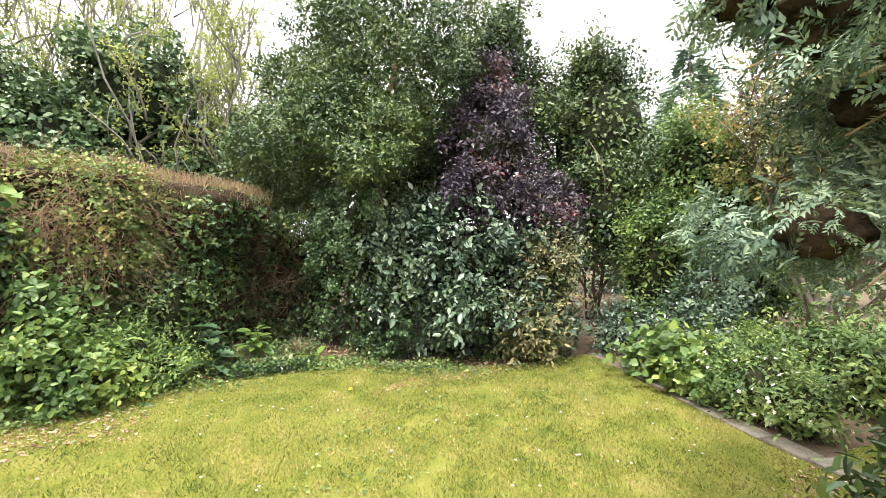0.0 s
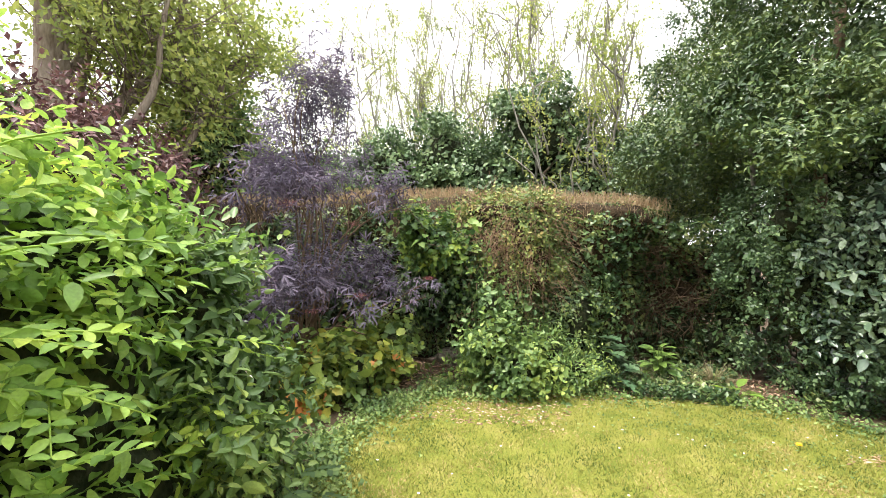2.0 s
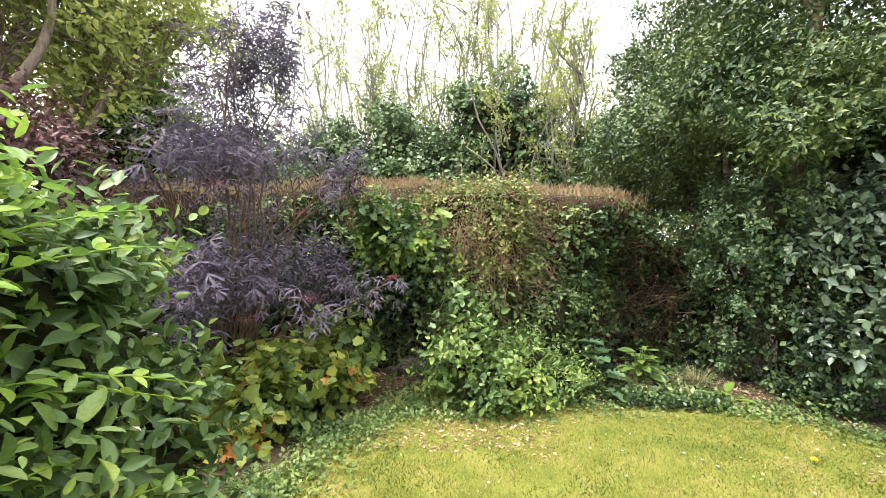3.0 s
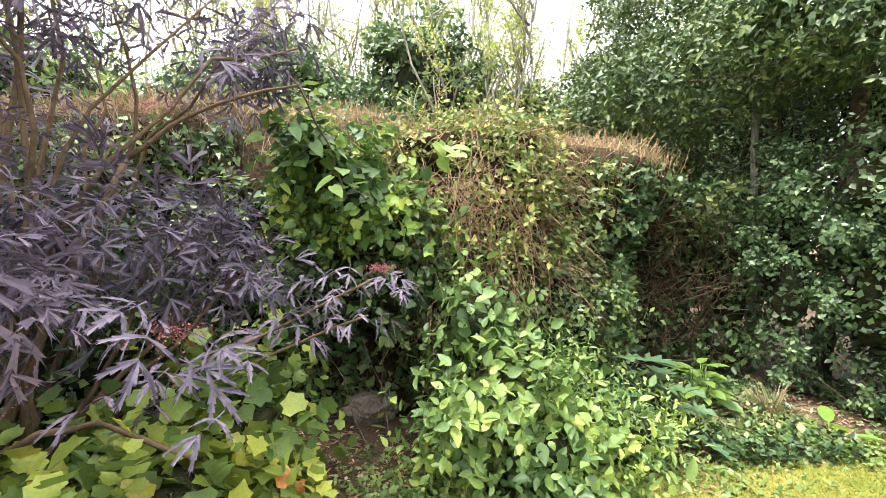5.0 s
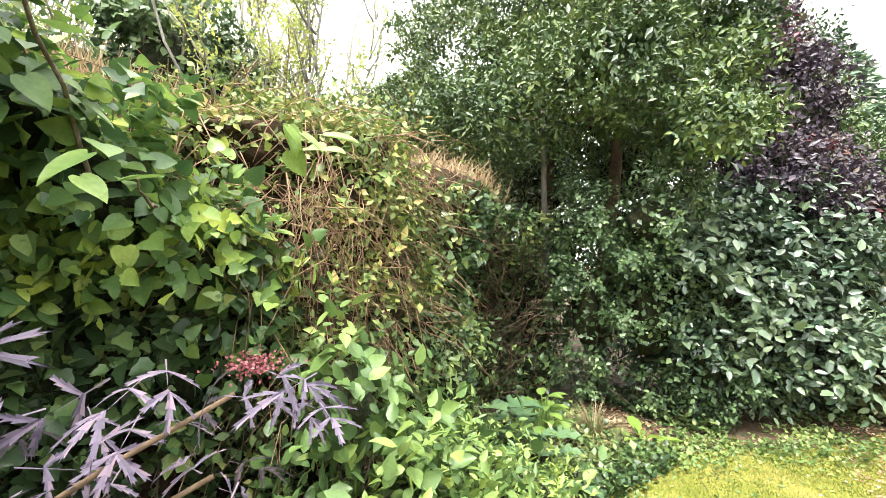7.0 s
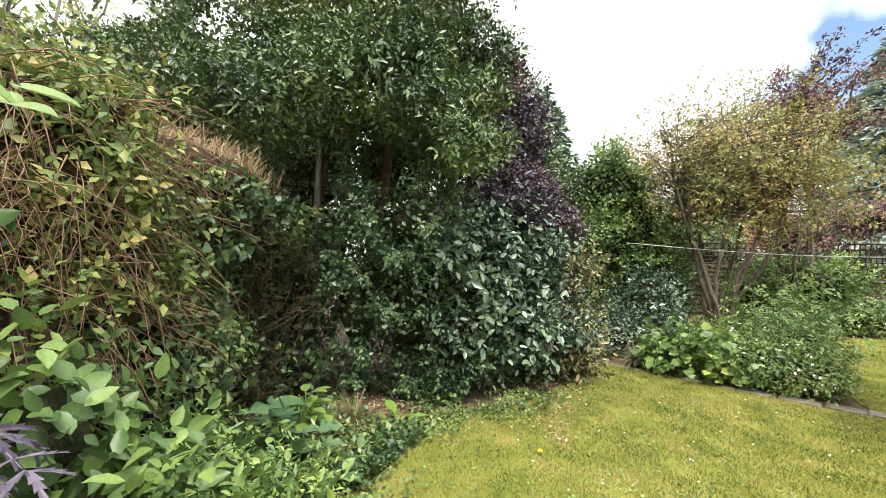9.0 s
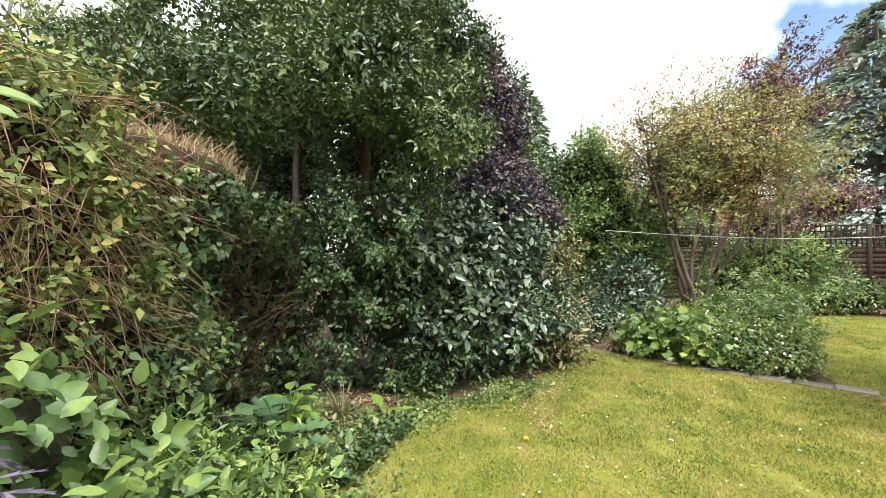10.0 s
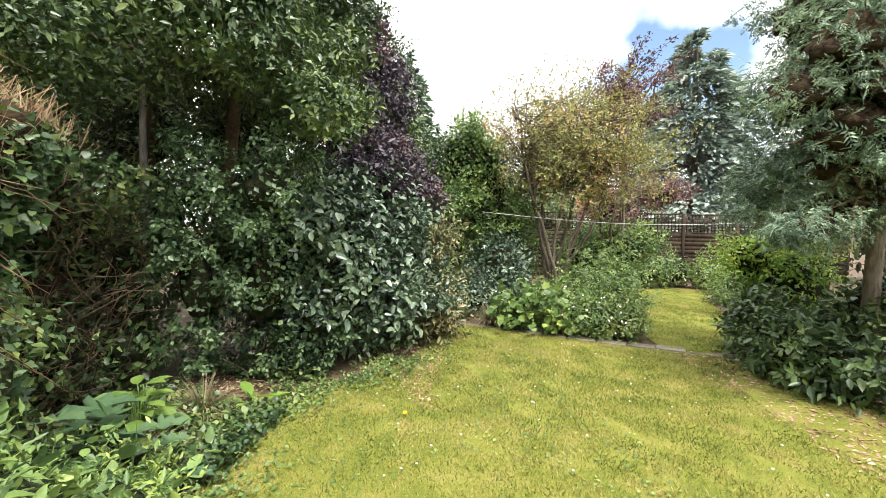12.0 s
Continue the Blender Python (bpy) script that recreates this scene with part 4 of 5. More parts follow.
# flower bed beyond the path
tufted("sedge_tuft", "straw-coloured sedge tuft beside the path", (0.9, 3.72, 0), 280, 0.5, L_STRAW, 0.6)
shrub("geranium_clump", "bright green lobed-leaf clump beside the path", "plant", [(1.35, 3.42, 0.2, 0.36, 0.26, 0.24), (1.75, 3.35, 0.24, 0.34, 0.28, 0.28)], 420, 4, 0.085, 1.0, L_WEIGELA, T_LOBED,
      stems=0, up=0.6, seed=70)
wb = shrub("flowering_mound", "loose mound of green leaves with small pale lilac flowers", "plant",
           [(2.45, 3.1, 0.26, 0.48, 0.36, 0.34), (2.85, 3.0, 0.24, 0.32, 0.3, 0.3), (2.25, 3.5, 0.36, 0.5, 0.4, 0.38)], 1300, 5, 0.05, 0.45, L_BED, stems=0, lump=0.25, seed=71)
flowers(wb, "blossoms", [(2.45, 3.1, 0.28, 0.48, 0.36, 0.36), (2.85, 3.0, 0.26, 0.32, 0.3, 0.32), (2.25, 3.5, 0.38, 0.5, 0.4, 0.4)], 90, 0.02, L_WHITE)
shrub("bed_greenery", "tall mixed greenery in the flower bed", "plant", [(2.5, 4.4, 0.42, 0.6, 0.4, 0.42), (3.1, 4.3, 0.36, 0.4, 0.5, 0.4), (1.9, 4.5, 0.36, 0.5, 0.4, 0.36)], 1100, 5, 0.065, 0.45, L_BED,
      stems=0, lump=0.28, seed=72)
shrub("bed_greenery", "low dark greenery at the foot of the shrubs", "plant", [(0.7, 4.45, 0.32, 0.5, 0.4, 0.34), (1.35, 4.4, 0.35, 0.4, 0.35, 0.35), (0.25, 4.15, 0.26, 0.36, 0.32, 0.3), (0.05, 4.65, 0.4, 0.4, 0.4, 0.46)], 1000, 5, 0.06, 0.5, L_CAMELLIA, stems=0, seed=73)
fb = shrub("fence_border_plants", "dark green border plants with white flowers under the fence", "plant",
           [(5.6, 9.4, 0.4, 0.7, 0.5, 0.5), (6.6, 9.8, 0.45, 0.8, 0.5, 0.55), (7.6, 9.4, 0.4, 0.7, 0.6, 0.5), (7.3, 8.0, 0.4, 0.6, 0.7, 0.5), (6.6, 6.4, 0.45, 0.6, 0.8, 0.5), (6.0, 4.9, 0.5, 0.6, 0.7, 0.55)],
           1900, 5, 0.07, 0.5, L_BED, stems=0, seed=74)
flowers(fb, "blossoms", [(6.6, 9.8, 0.45, 0.8, 0.5, 0.55), (7.3, 8.0, 0.4, 0.6, 0.7, 0.5), (5.6, 9.4, 0.4, 0.7, 0.5, 0.5)], 90, 0.026, L_WHITE)


# ---- conifers ----
def conifer(name, label, base, height, radius, low, n, leaf, size, seed=1, droop=0.25, trunk_r=0.13, power=0.8, tiers=26, template=T_SPRAY, ratio=1.0):
    ob = thing(name, label, "conifer", base)
    b = np.array(base, float)
    v, f = bough(b - UP * 0.05, b + UP * height * 0.97, trunk_r, 0.02, 0, 0.03, 10, 8)
    mesh_part("trunk", v, f, M_BARK, ob)
    wood = []
    pts, axs, nns = [], [], []
    for i in range(tiers):
        s = i / (tiers - 1)
        z = low + (height - low) * s
        for k in range(6 if s < 0.8 else 4):
            a = i * 1.1 + k * 6.283 / 6 + rng.normal(0, 0.25)
            r = radius * (1 - s) ** power * rng.uniform(0.7, 1.12) + 0.12
            d = np.array([math.cos(a), math.sin(a), 0])
            e = b + d * r + UP * (z - droop * r + 0.1)
            o = b + UP * z
            wood.append(bough(o, e, 0.022 * (1 - 0.7 * s), 0.005, 0.12, 0.12, 6, 4))
            q = int(n / (tiers * 6) * (0.4 + 1.2 * r / radius))
            t = rng.uniform(0.3, 1.06, q) ** 0.6
            side = np.cross(d, UP)
            sp = rng.normal(0, 0.2, q) * r * t
            p = o + (e - o) * t[:, None] + UP * (0.12 * r * np.sin(t * math.pi) - 0.04 - 0.12 * np.abs(sp))[:, None] + side * sp[:, None] + UP * rng.normal(0, 0.08, q)[:, None]
            pts.append(p)
            axs.append(d * 0.8 + side * (np.sign(sp) * rng.uniform(0.1, 0.9, q))[:, None] + UP * rng.normal(-0.15, 0.25, q)[:, None])
            nns.append(UP * 1.0 + d * 0.3 + rng.normal(0, 0.5, (q, 3)))
    v, f = join(wood)
    tagged(mesh_part("boughs", v, f, M_BARK, ob), kind="stuff")
    p, a, nn = map(np.concatenate, (pts, axs, nns))
    ln = size * np.clip(rng.normal(1, 0.3, len(p)), 0.4, 1.7)
    v, f = blades(template, p, a, nn, ln, ln * ratio)
    mesh_part("foliage", v, f, leaf, ob)
    return ob


NEAR_CON = [(4.45, 1.1, 2.45, 1.0, 1.0, 0.5), (4.55, 1.2, 3.2, 1.15, 1.1, 0.6), (4.5, 1.2, 4.2, 1.1, 1.05, 0.7), (4.6, 1.2, 5.3, 0.9, 0.9, 0.8), (4.6, 1.2, 6.5, 0.6, 0.6, 1.0), (3.95, 1.6, 2.15, 0.55, 0.55, 0.32),
            (4.9, 0.4, 2.3, 0.7, 0.7, 0.45), (3.85, 0.75, 2.95, 0.7, 0.65, 0.4), (5.1, 1.9, 2.0, 0.7, 0.7, 0.5), (4.1, 0.9, 3.7, 0.6, 0.6, 0.45), (4.4, 0.9, 4.8, 0.6, 0.6, 0.6),
            (4.1, 1.3, 1.85, 0.7, 0.7, 0.35), (3.6, 0.65, 1.65, 0.45, 0.4, 0.3), (3.7, 0.95, 2.95, 0.55, 0.5, 0.4), (3.75, 1.0, 3.7, 0.6, 0.5, 0.45), (3.75, 0.85, 2.2, 0.5, 0.4, 0.3), (3.4, 0.65, 2.8, 0.45, 0.4, 0.3), (3.65, 0.45, 3.2, 0.5, 0.45, 0.4), (4.0, 0.35, 2.8, 0.5, 0.45, 0.35), (4.4, 0.35, 3.0, 0.6, 0.5, 0.5), (4.3, 0.4, 3.8, 0.6, 0.5, 0.5),
            (3.75, 0.55, 2.5, 0.5, 0.42, 0.35), (4.1, 0.45, 2.3, 0.45, 0.4, 0.35)]
nc = thing("conifer", "tall conifer with drooping blue-green sprays and bare brown inside with gap shade in its colour", "conifer", (4.55, 1.15, 0))
v, f = join([crown(NEAR_CON, 9000, 3, 0.062, 0.95, T_CYPRESS, fill=0, up=-0.05, droop=0.3, billow=0.34, flat=0.45, clump=12, puff=1.1, tidy=0.5, step=0.4, seed=121),
             crown([(*lo[:3], lo[3] * 0.72, lo[4] * 0.72, lo[5] * 0.72) for lo in NEAR_CON], 3000, 2, 0.09, 0.95, T_CYPRESS, fill=0, lump=0.3, depth=0.1, clump=0, gaps=0.0, seed=121)])
mesh_part("foliage", v, f, L_CONIFER, nc)
# brown inside of the tree, with its shade put into the colour
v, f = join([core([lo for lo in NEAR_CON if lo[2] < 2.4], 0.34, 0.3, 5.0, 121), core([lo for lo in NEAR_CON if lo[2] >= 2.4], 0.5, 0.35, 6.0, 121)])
tagged(mesh_part("inner_growth", v, f, M_BROWN_GAP_SHADE, nc, "bare brown inside with gap shade in its colour"), kind="stuff")
v, f = bough((4.55, 1.15, -0.05), (4.6, 1.2, 7.0), 0.08, 0.03, 0, 0.03, 10, 10)
mesh_part("trunk", v, f, M_BARK, nc, "brown upright trunk")
for lo in NEAR_CON:
    for i in range(7):
        e = np.array(lo[:3]) + unit(rng.normal(0, 1, 3)) * np.array(lo[3:]) * 0.9
        v, f = bough((4.57, 1.17, lo[2] - 0.1 + rng.normal(0, 0.2)), e, 0.02, 0.005, 0.08, 0.15, 6, 5)
        mesh_part("bough", v, f, M_TWIG if i % 2 else M_BARK, nc, "bare brown bough")
shrub("feathery_conifer_shrub", "low feathery blue-green conifer shrub behind the flowers", "conifer", [(3.0, 5.1, 0.45, 0.4, 0.4, 0.4), (3.4, 5.3, 0.5, 0.35, 0.4, 0.4)], 600, 3, 0.14, 0.9, L_BED, T_SPRAY,
      up=0.1, droop=0.1, seed=84)
conifer("conifer", "conifer standing behind the green shrubs", (-1.5, 9.4, 0), 6.6, 2.0, 1.0, 9000, L_CONIFER, 0.2, seed=2, template=T_DIA, ratio=0.4)
conifer("cedar", "large pale blue-green cedar beyond the fence", (10.6, 16.8, 0), 10.5, 3.6, 1.5, 26000, L_CEDAR, 0.34, seed=3, trunk_r=0.25, power=0.6, template=T_DIA, ratio=0.4)
conifer("conifer", "slim dark conifer top far behind the small tree", (4.2, 17.5, 0), 7.8, 1.3, 2.0, 4000, L_CONIFER, 0.26, seed=4, template=T_DIA, ratio=0.4)

# bed on the east side under the conifer
shrub("east_bed_shrub", "green leafy shrub under the conifer", "shrub", [(4.3, 1.85, 0.38, 0.5, 0.5, 0.42), (4.15, 0.95, 0.3, 0.48, 0.5, 0.36), (4.85, 1.3, 0.7, 0.5, 0.6, 0.5), (3.98, 1.3, 0.36, 0.34, 0.42, 0.4), (4.3, 2.2, 0.38, 0.34, 0.3, 0.4)], 1900, 5, 0.085, 0.52,
      L_TREE, T_PLAIN, stems=8, seed=81, lump=0.32, clump=9, puff=1.3, droop=0.25, up=0.15)
shrub("east_bed_shrub", "fresh green low shrub at the lawn edge", "shrub", [(3.95, 1.55, 0.28, 0.32, 0.4, 0.3), (4.6, 2.6, 0.4, 0.35, 0.35, 0.45), (4.7, 0.0, 0.35, 0.6, 0.5, 0.4)], 900, 5, 0.06, 0.5,
      L_BED, T_LEAF, stems=6, seed=82, lump=0.32, clump=9, puff=1.4, droop=0.15)
shrub("golden_shrub", "golden green shrub shoots beside the conifer", "shrub", [(4.5, 2.9, 1.25, 0.4, 0.35, 0.4), (4.9, 2.6, 0.9, 0.5, 0.5, 0.7)], 700, 5, 0.06, 0.45, L_LIME, stems=6, seed=83)

# ---- west bed, at the foot of the hedge ----
EL = [(-0.5, -4.65, 1.4, 0.85, 0.75, 0.42), (0.15, -4.5, 1.35, 0.6, 0.55, 0.4), (-0.6, -4.8, 2.7, 0.9, 0.8, 0.42), (0.35, -4.75, 2.35, 0.5, 0.45, 0.32),
      (-0.5, -4.7, 3.45, 0.6, 0.5, 0.5), (-0.95, -4.75, 3.95, 0.5, 0.4, 0.4), (-0.8, -4.0, 1.3, 0.5, 0.4, 0.3), (-0.9, -3.95, 2.4, 0.45, 0.4, 0.22), (-1.2, -5.3, 2.0, 0.6, 0.6, 0.4)]
elder = thing("elder_shrub", "dark purple cut-leaved elder shrub with pink flower heads", "shrub", (-0.45, -4.85, 0))
v, f = crown(EL, 1000, 3, 0.17, 0.95, T_CUT, fill=0, clump=5, puff=0.5, tidy=0.35, up=0.1, loose=0.7, droop=0.3, depth=0.55, lump=0.22, step=0.25, seed=91)
mesh_part("foliage", v, f, L_ELDER, elder)
boughs = []
for lo in EL:
    for i in range(3):
        e = np.array(lo[:3]) + unit(rng.normal(0, 1, 3)) * np.array(lo[3:]) * 0.8
        boughs.append(bough((-0.45 + rng.normal(0, 0.1), -4.85 + rng.normal(0, 0.1), -0.05), e, 0.018, 0.005, 0.12, 0.2, 9, 6))
boughs.append(bough((-0.5, -4.8, 0.4), (-0.5, -4.25, 1.75), 0.02, 0.015, 0.0, 0.1, 9, 6))
boughs.append(bough((-0.5, -4.25, 1.75), (-0.5, -3.55, 2.1), 0.012, 0.004, 0.1, 0.12, 9, 6))
boughs.append(bough((-0.3, -4.6, 0.6), (0.05, -3.75, 0.75), 0.016, 0.007, 0.1, 0.15, 9, 6))
boughs.append(bough((-0.6, -4.4, 0.6), (-0.36, -3.22, 1.26), 0.007, 0.005, 0.02, 0.12, 9, 6))
boughs.append(bough((-0.6, -4.4, 0.5), (-0.42, -3.24, 1.1), 0.007, 0.005, 0.04, 0.12, 9, 6))
for v, f in boughs:
    mesh_part("branch", v, f, M_DARKTWIG, elder)


def spray(center, n, size, spread, name="leaf"):
    """Large cut leaves near the end of a bough."""
    for i in range(n):
        a = i * 2.4 + rng.normal(0, 0.3)
        o = np.array(center) + rng.normal(0, spread, 3)
        d = np.array([math.cos(a), math.sin(a), rng.uniform(-0.75, 0.1)])
        v, f = blades(T_CUT_NEAR[i % 6], o[None], d[None], np.array([[0.45 + d[0] * 0.3, -0.05 + d[1] * 0.3, 0.8]]) + rng.normal(0, 0.4, (1, 3)), [size * rng.uniform(0.8, 1.2)], [size * rng.uniform(0.8, 1.1)])
        mesh_part(name, v, f, L_ELDER, elder)


spray((-0.38, -3.26, 1.28), 7, 0.125, 0.045)
spray((-0.32, -3.13, 1.26), 4, 0.11, 0.035)
spray((-0.55, -3.44, 1.19), 6, 0.12, 0.05)
spray((-0.42, -3.26, 1.12), 8, 0.125, 0.07)
spray((-0.5, -3.6, 1.1), 8, 0.19, 0.08)
spray((0.1, -3.85, 1.1), 9, 0.18, 0.1)
spray((-0.1, -3.9, 0.9), 9, 0.18, 0.1)
spray((-0.35, -3.7, 2.3), 10, 0.17, 0.12)
spray((-0.1, -4.0, 2.4), 10, 0.17, 0.12)
for c, r in (((0.08, -3.8, 1.14), 0.055), ((-0.35, -3.19, 1.31), 0.026), ((0.5, -4.35, 2.05), 0.07), ((-0.2, -4.0, 1.9), 0.05), ((0.3, -4.2, 1.0), 0.06)):
    n = 300
    p = np.array(c) + rng.normal(0, 1, (n, 3)) * np.array([r, r, r * 0.35])
    v, f = blades(T_DIA, p, rng.normal(0, 1, (n, 3)), rng.normal(0, 1, (n, 3)) + UP, np.full(n, 0.007), np.full(n, 0.006))
    tagged(mesh_part("flower_head", v, f, L_PINK, elder, "flat dusky pink flower head"), kind="stuff")

shrub("dark_undergrowth", "dark shaded undergrowth behind the elder", "shrub", [(-1.3, -5.2, 0.8, 0.6, 1.0, 0.9), (-0.2, -5.6, 0.7, 1.0, 0.5, 0.8), (1.0, -5.0, 0.5, 0.7, 0.5, 0.6)], 1600, 5, 0.06, 0.6,
      L_HEDGE, T_DIA, seed=92)
shrub("anemone_clump", "yellow-green lobed leaves in a low clump before the elder", "plant",
      [(-0.35, -4.05, 0.3, 0.55, 0.38, 0.32), (0.15, -4.25, 0.25, 0.45, 0.35, 0.28), (-0.8, -3.85, 0.4, 0.28, 0.25, 0.4)], 800, 4, 0.078, 0.95, L_YELLOW, T_LOBED, stems=10, stem_r=0.006,
      up=0.7, lump=0.2, seed=93, zcore=0.02)
DOG = [(-0.95, -2.55, 0.45, 0.36, 0.42, 0.45), (-1.1, -2.65, 0.95, 0.22, 0.25, 0.3), (-0.8, -2.25, 0.3, 0.33, 0.33, 0.3)]
shrub("dogwood_shrub", "bright light green broad-leaved shrub at the lawn edge", "shrub", DOG, 820, 4, 0.066, 0.6, L_WEIGELA, outline([(0.36, 0.2, 0.03), (0.46, 0.45, 0.05), (0.26, 0.78, 0.01)]),
      stems=12, stem_r=0.006, up=0.5, lump=0.2, seed=94, inner_scale=0.4)
HE = [(-1.45, -3.45, 1.75, 0.36, 0.38, 0.3), (-1.6, -3.1, 1.5, 0.3, 0.3, 0.25), (-1.25, -3.6, 1.92, 0.3, 0.25, 0.2)]
heart = shrub("heart_leaved_climber", "climber with large soft heart-shaped leaves over the hedge", "climbing plant", HE, 620, 4, 0.056, 0.8, L_HEART, T_HEART, stems=0, stem_r=0.008, inner_scale=0.45,
              up=0.2, droop=0.35, lump=0.2, seed=95)


def heart_leaves(center, n, size, spread):
    for i in range(n):
        a = rng.uniform(0, 6.28)
        o = np.array(center) + rng.normal(0, spread, 3)
        d = np.array([math.cos(a) * 0.5 + 0.5, math.sin(a) * 0.6, rng.uniform(-0.9, 0.0)])
        nr = np.array([0.5, 0.0, 0.8]) + rng.normal(0, 0.3, 3)
        v, f = blades(T_HEART, o[None], d[None], nr[None], [size * rng.uniform(0.75, 1.25)], [size * rng.uniform(0.65, 0.95)])
        mesh_part("leaf", v, f, L_HEART, heart)


heart_leaves((-0.9, -3.58, 1.95), 9, 0.095, 0.13)
heart_leaves((-1.05, -3.35, 1.7), 8, 0.09, 0.12)
heart_leaves((-1.1, -2.85, 1.92), 7, 0.11, 0.07)
for v, f in (bough((-1.4, -3.4, 1.6), (-0.55, -3.6, 2.15), 0.008, 0.004, 0.1, 0.15), bough((-1.4, -3.2, 1.6), (-0.8, -3.35, 1.7), 0.007, 0.003, 0.05, 0.15)):
    mesh_part("runner", v, f, M_BARK, heart)


def leafy_plant(name, label, place, n, size, ratio, leaf, template, lift=0.5, tall=0.5):
    """A plant of large single leaves on stalks."""
    ob = thing(name, label, "plant", place)
    o = np.array(place, float)
    for i in range(n):
        a = i * 2.4 + rng.normal(0, 0.25)
        s = i / max(1, n - 1)
        d = np.array([math.cos(a), math.sin(a), 0.0])
        h = tall * (0.35 + 0.65 * (1 - s)) * rng.uniform(0.85, 1.15)
        r = size * (0.25 + 0.6 * s)
        tip = o + d * r + UP * h
        v, f = bough(o + d * 0.02, tip, 0.006, 0.004, 0.15, 0.05, 5, 4)
        mesh_part("stalk", v, f, leaf, ob)
        ax = d + UP * (lift * (1 - s) - 0.25)
        ln = size * rng.uniform(0.75, 1.2)
        v, f = blades(template, tip[None], ax[None], (UP + d * 0.25 + rng.normal(0, 0.15, 3))[None], [ln], [ln * ratio])
        mesh_part("leaf", v, f, leaf, ob)
    return ob


T_ACAN = outline([(0.1, 0.02, 0.02), (0.34, 0.14, 0.06), (0.2, 0.24, 0.02), (0.5, 0.38, 0.08), (0.26, 0.46, 0.02), (0.44, 0.64, 0.05), (0.18, 0.68, 0.0), (0.24, 0.84, 0.0)], -0.03)
leafy_plant("acanthus_plant", "large jagged blue-green leaves at the foot of the hedge", (-1.72, -1.45, 0), 15, 0.34, 0.75, L_ACANTHUS, T_ACAN, 0.5, 0.62)
leafy_plant("acanthus_plant", "large jagged blue-green leaves at the foot of the hedge", (-1.35, -1.25, 0), 9, 0.28, 0.75, L_ACANTHUS, T_ACAN, 0.4, 0.42)
leafy_plant("broad_leaved_plant", "fresh green broad-leaved plant beside the jagged leaves", (-1.75, -0.65, 0), 34, 0.17, 0.62, L_HEART, T_OVAL, 0.5, 0.42)
leafy_plant("dock_plant", "low yellow-green dock plant at the lawn edge", (-1.27, 0.02, 0), 9, 0.2, 0.5, L_LIME, T_OVAL, 0.7, 0.12)
shrub("feathery_plant", "fine-leaved fresh green plant in the bed", "plant", [(-1.25, -1.95, 0.35, 0.3, 0.28, 0.38), (-1.1, -1.6, 0.22, 0.25, 0.25, 0.22)], 650, 5, 0.05, 0.35, L_WEIGELA, stems=8, stem_r=0.006, up=0.6,
      seed=96)
shrub("honeysuckle_column", "climbing stems with mid green leaves up the hedge", "climbing plant", [(-1.7, -2.5, 0.8, 0.25, 0.4, 0.75), (-1.85, -1.7, 0.7, 0.25, 0.4, 0.65)],
      620, 5, 0.05, 0.6, L_TREE, T_LEAF, stems=14, stem_r=0.006, bark=M_REDTWIG, lump=0.3, gaps=0.5, seed=97)
shrub("ivy_patch", "dark ivy hanging over a hollow in the hedge", "ivy", [(-1.7, -3.1, 1.25, 0.28, 0.45, 0.5), (-1.8, -3.6, 1.0, 0.25, 0.4, 0.4)], 700, 5, 0.055, 0.85, L_HEDGE, T_IVY,
      stems=4, stem_r=0.006, up=0.0, droop=0.3, lump=0.3, seed=98)
# a young shoot standing up out of the hedge
shoot = thing("hedge_sapling_shoot", "upright shoot with yellow-green leaves on the hedge top", "sapling", (-1.78, -2.0, 1.75))
line = np.array([(-1.78, -2.0, 1.75), (-1.74, -1.99, 1.95), (-1.75, -1.97, 2.12), (-1.76, -1.97, 2.26)])
v, f = tube(line, np.array([0.005, 0.004, 0.003, 0.002]), 5)
mesh_part("stem", v, f, M_BARK, shoot)
for i in range(13):
    o = line[0] + (line[3] - line[0]) * (0.25 + 0.75 * i / 12)
    a = i * 2.4
    d = np.array([math.cos(a), math.sin(a), 0.35])
    v, f = blades(T_OVAL, o[None], d[None], (UP + d * 0.2)[None], [0.07 * rng.uniform(0.7, 1.2)], [0.038])
    mesh_part("leaf", v, f, L_YELLOW, shoot)
tufted("sedge_tuft", "arching straw-green sedge tuft in the bed", (-1.6, -0.85, 0), 300, 0.4, L_STRAW, 0.75, 0.004)
tufted("sedge_tuft", "arching straw-green sedge tuft in the bed", (-1.64, -0.1, 0), 340, 0.44, L_STRAW, 0.72, 0.004)
tufted("grass_tuft", "long green grass tuft at the lawn edge", (-0.72, -2.75, 0), 160, 0.22, M_BLADE, 0.5, 0.004)
tufted("grass_tuft", "long green grass tuft at the lawn edge", (-0.55, -3.2, 0), 120, 0.2, M_BLADE, 0.5, 0.004)

bm = bmesh.new()
bmesh.ops.create_icosphere(bm, subdivisions=4, radius=1.0)
for q in bm.verts:
    q.co = Vector((q.co.x * 0.16, q.co.y * 0.22, q.co.z * 0.13)) * (1 + 0.3 * noise.noise(q.co * 1.9) + 0.1 * noise.noise(q.co * 5))
me = bpy.data.meshes.new("rock")
bm.to_mesh(me)
bm.free()
me.materials.append(M_STONE)
rock = tagged(new("rock", me), "weathered brown stone block lying at the foot of the hedge", "rock")
rock.location = (-1.95, -3.32, 0.1)

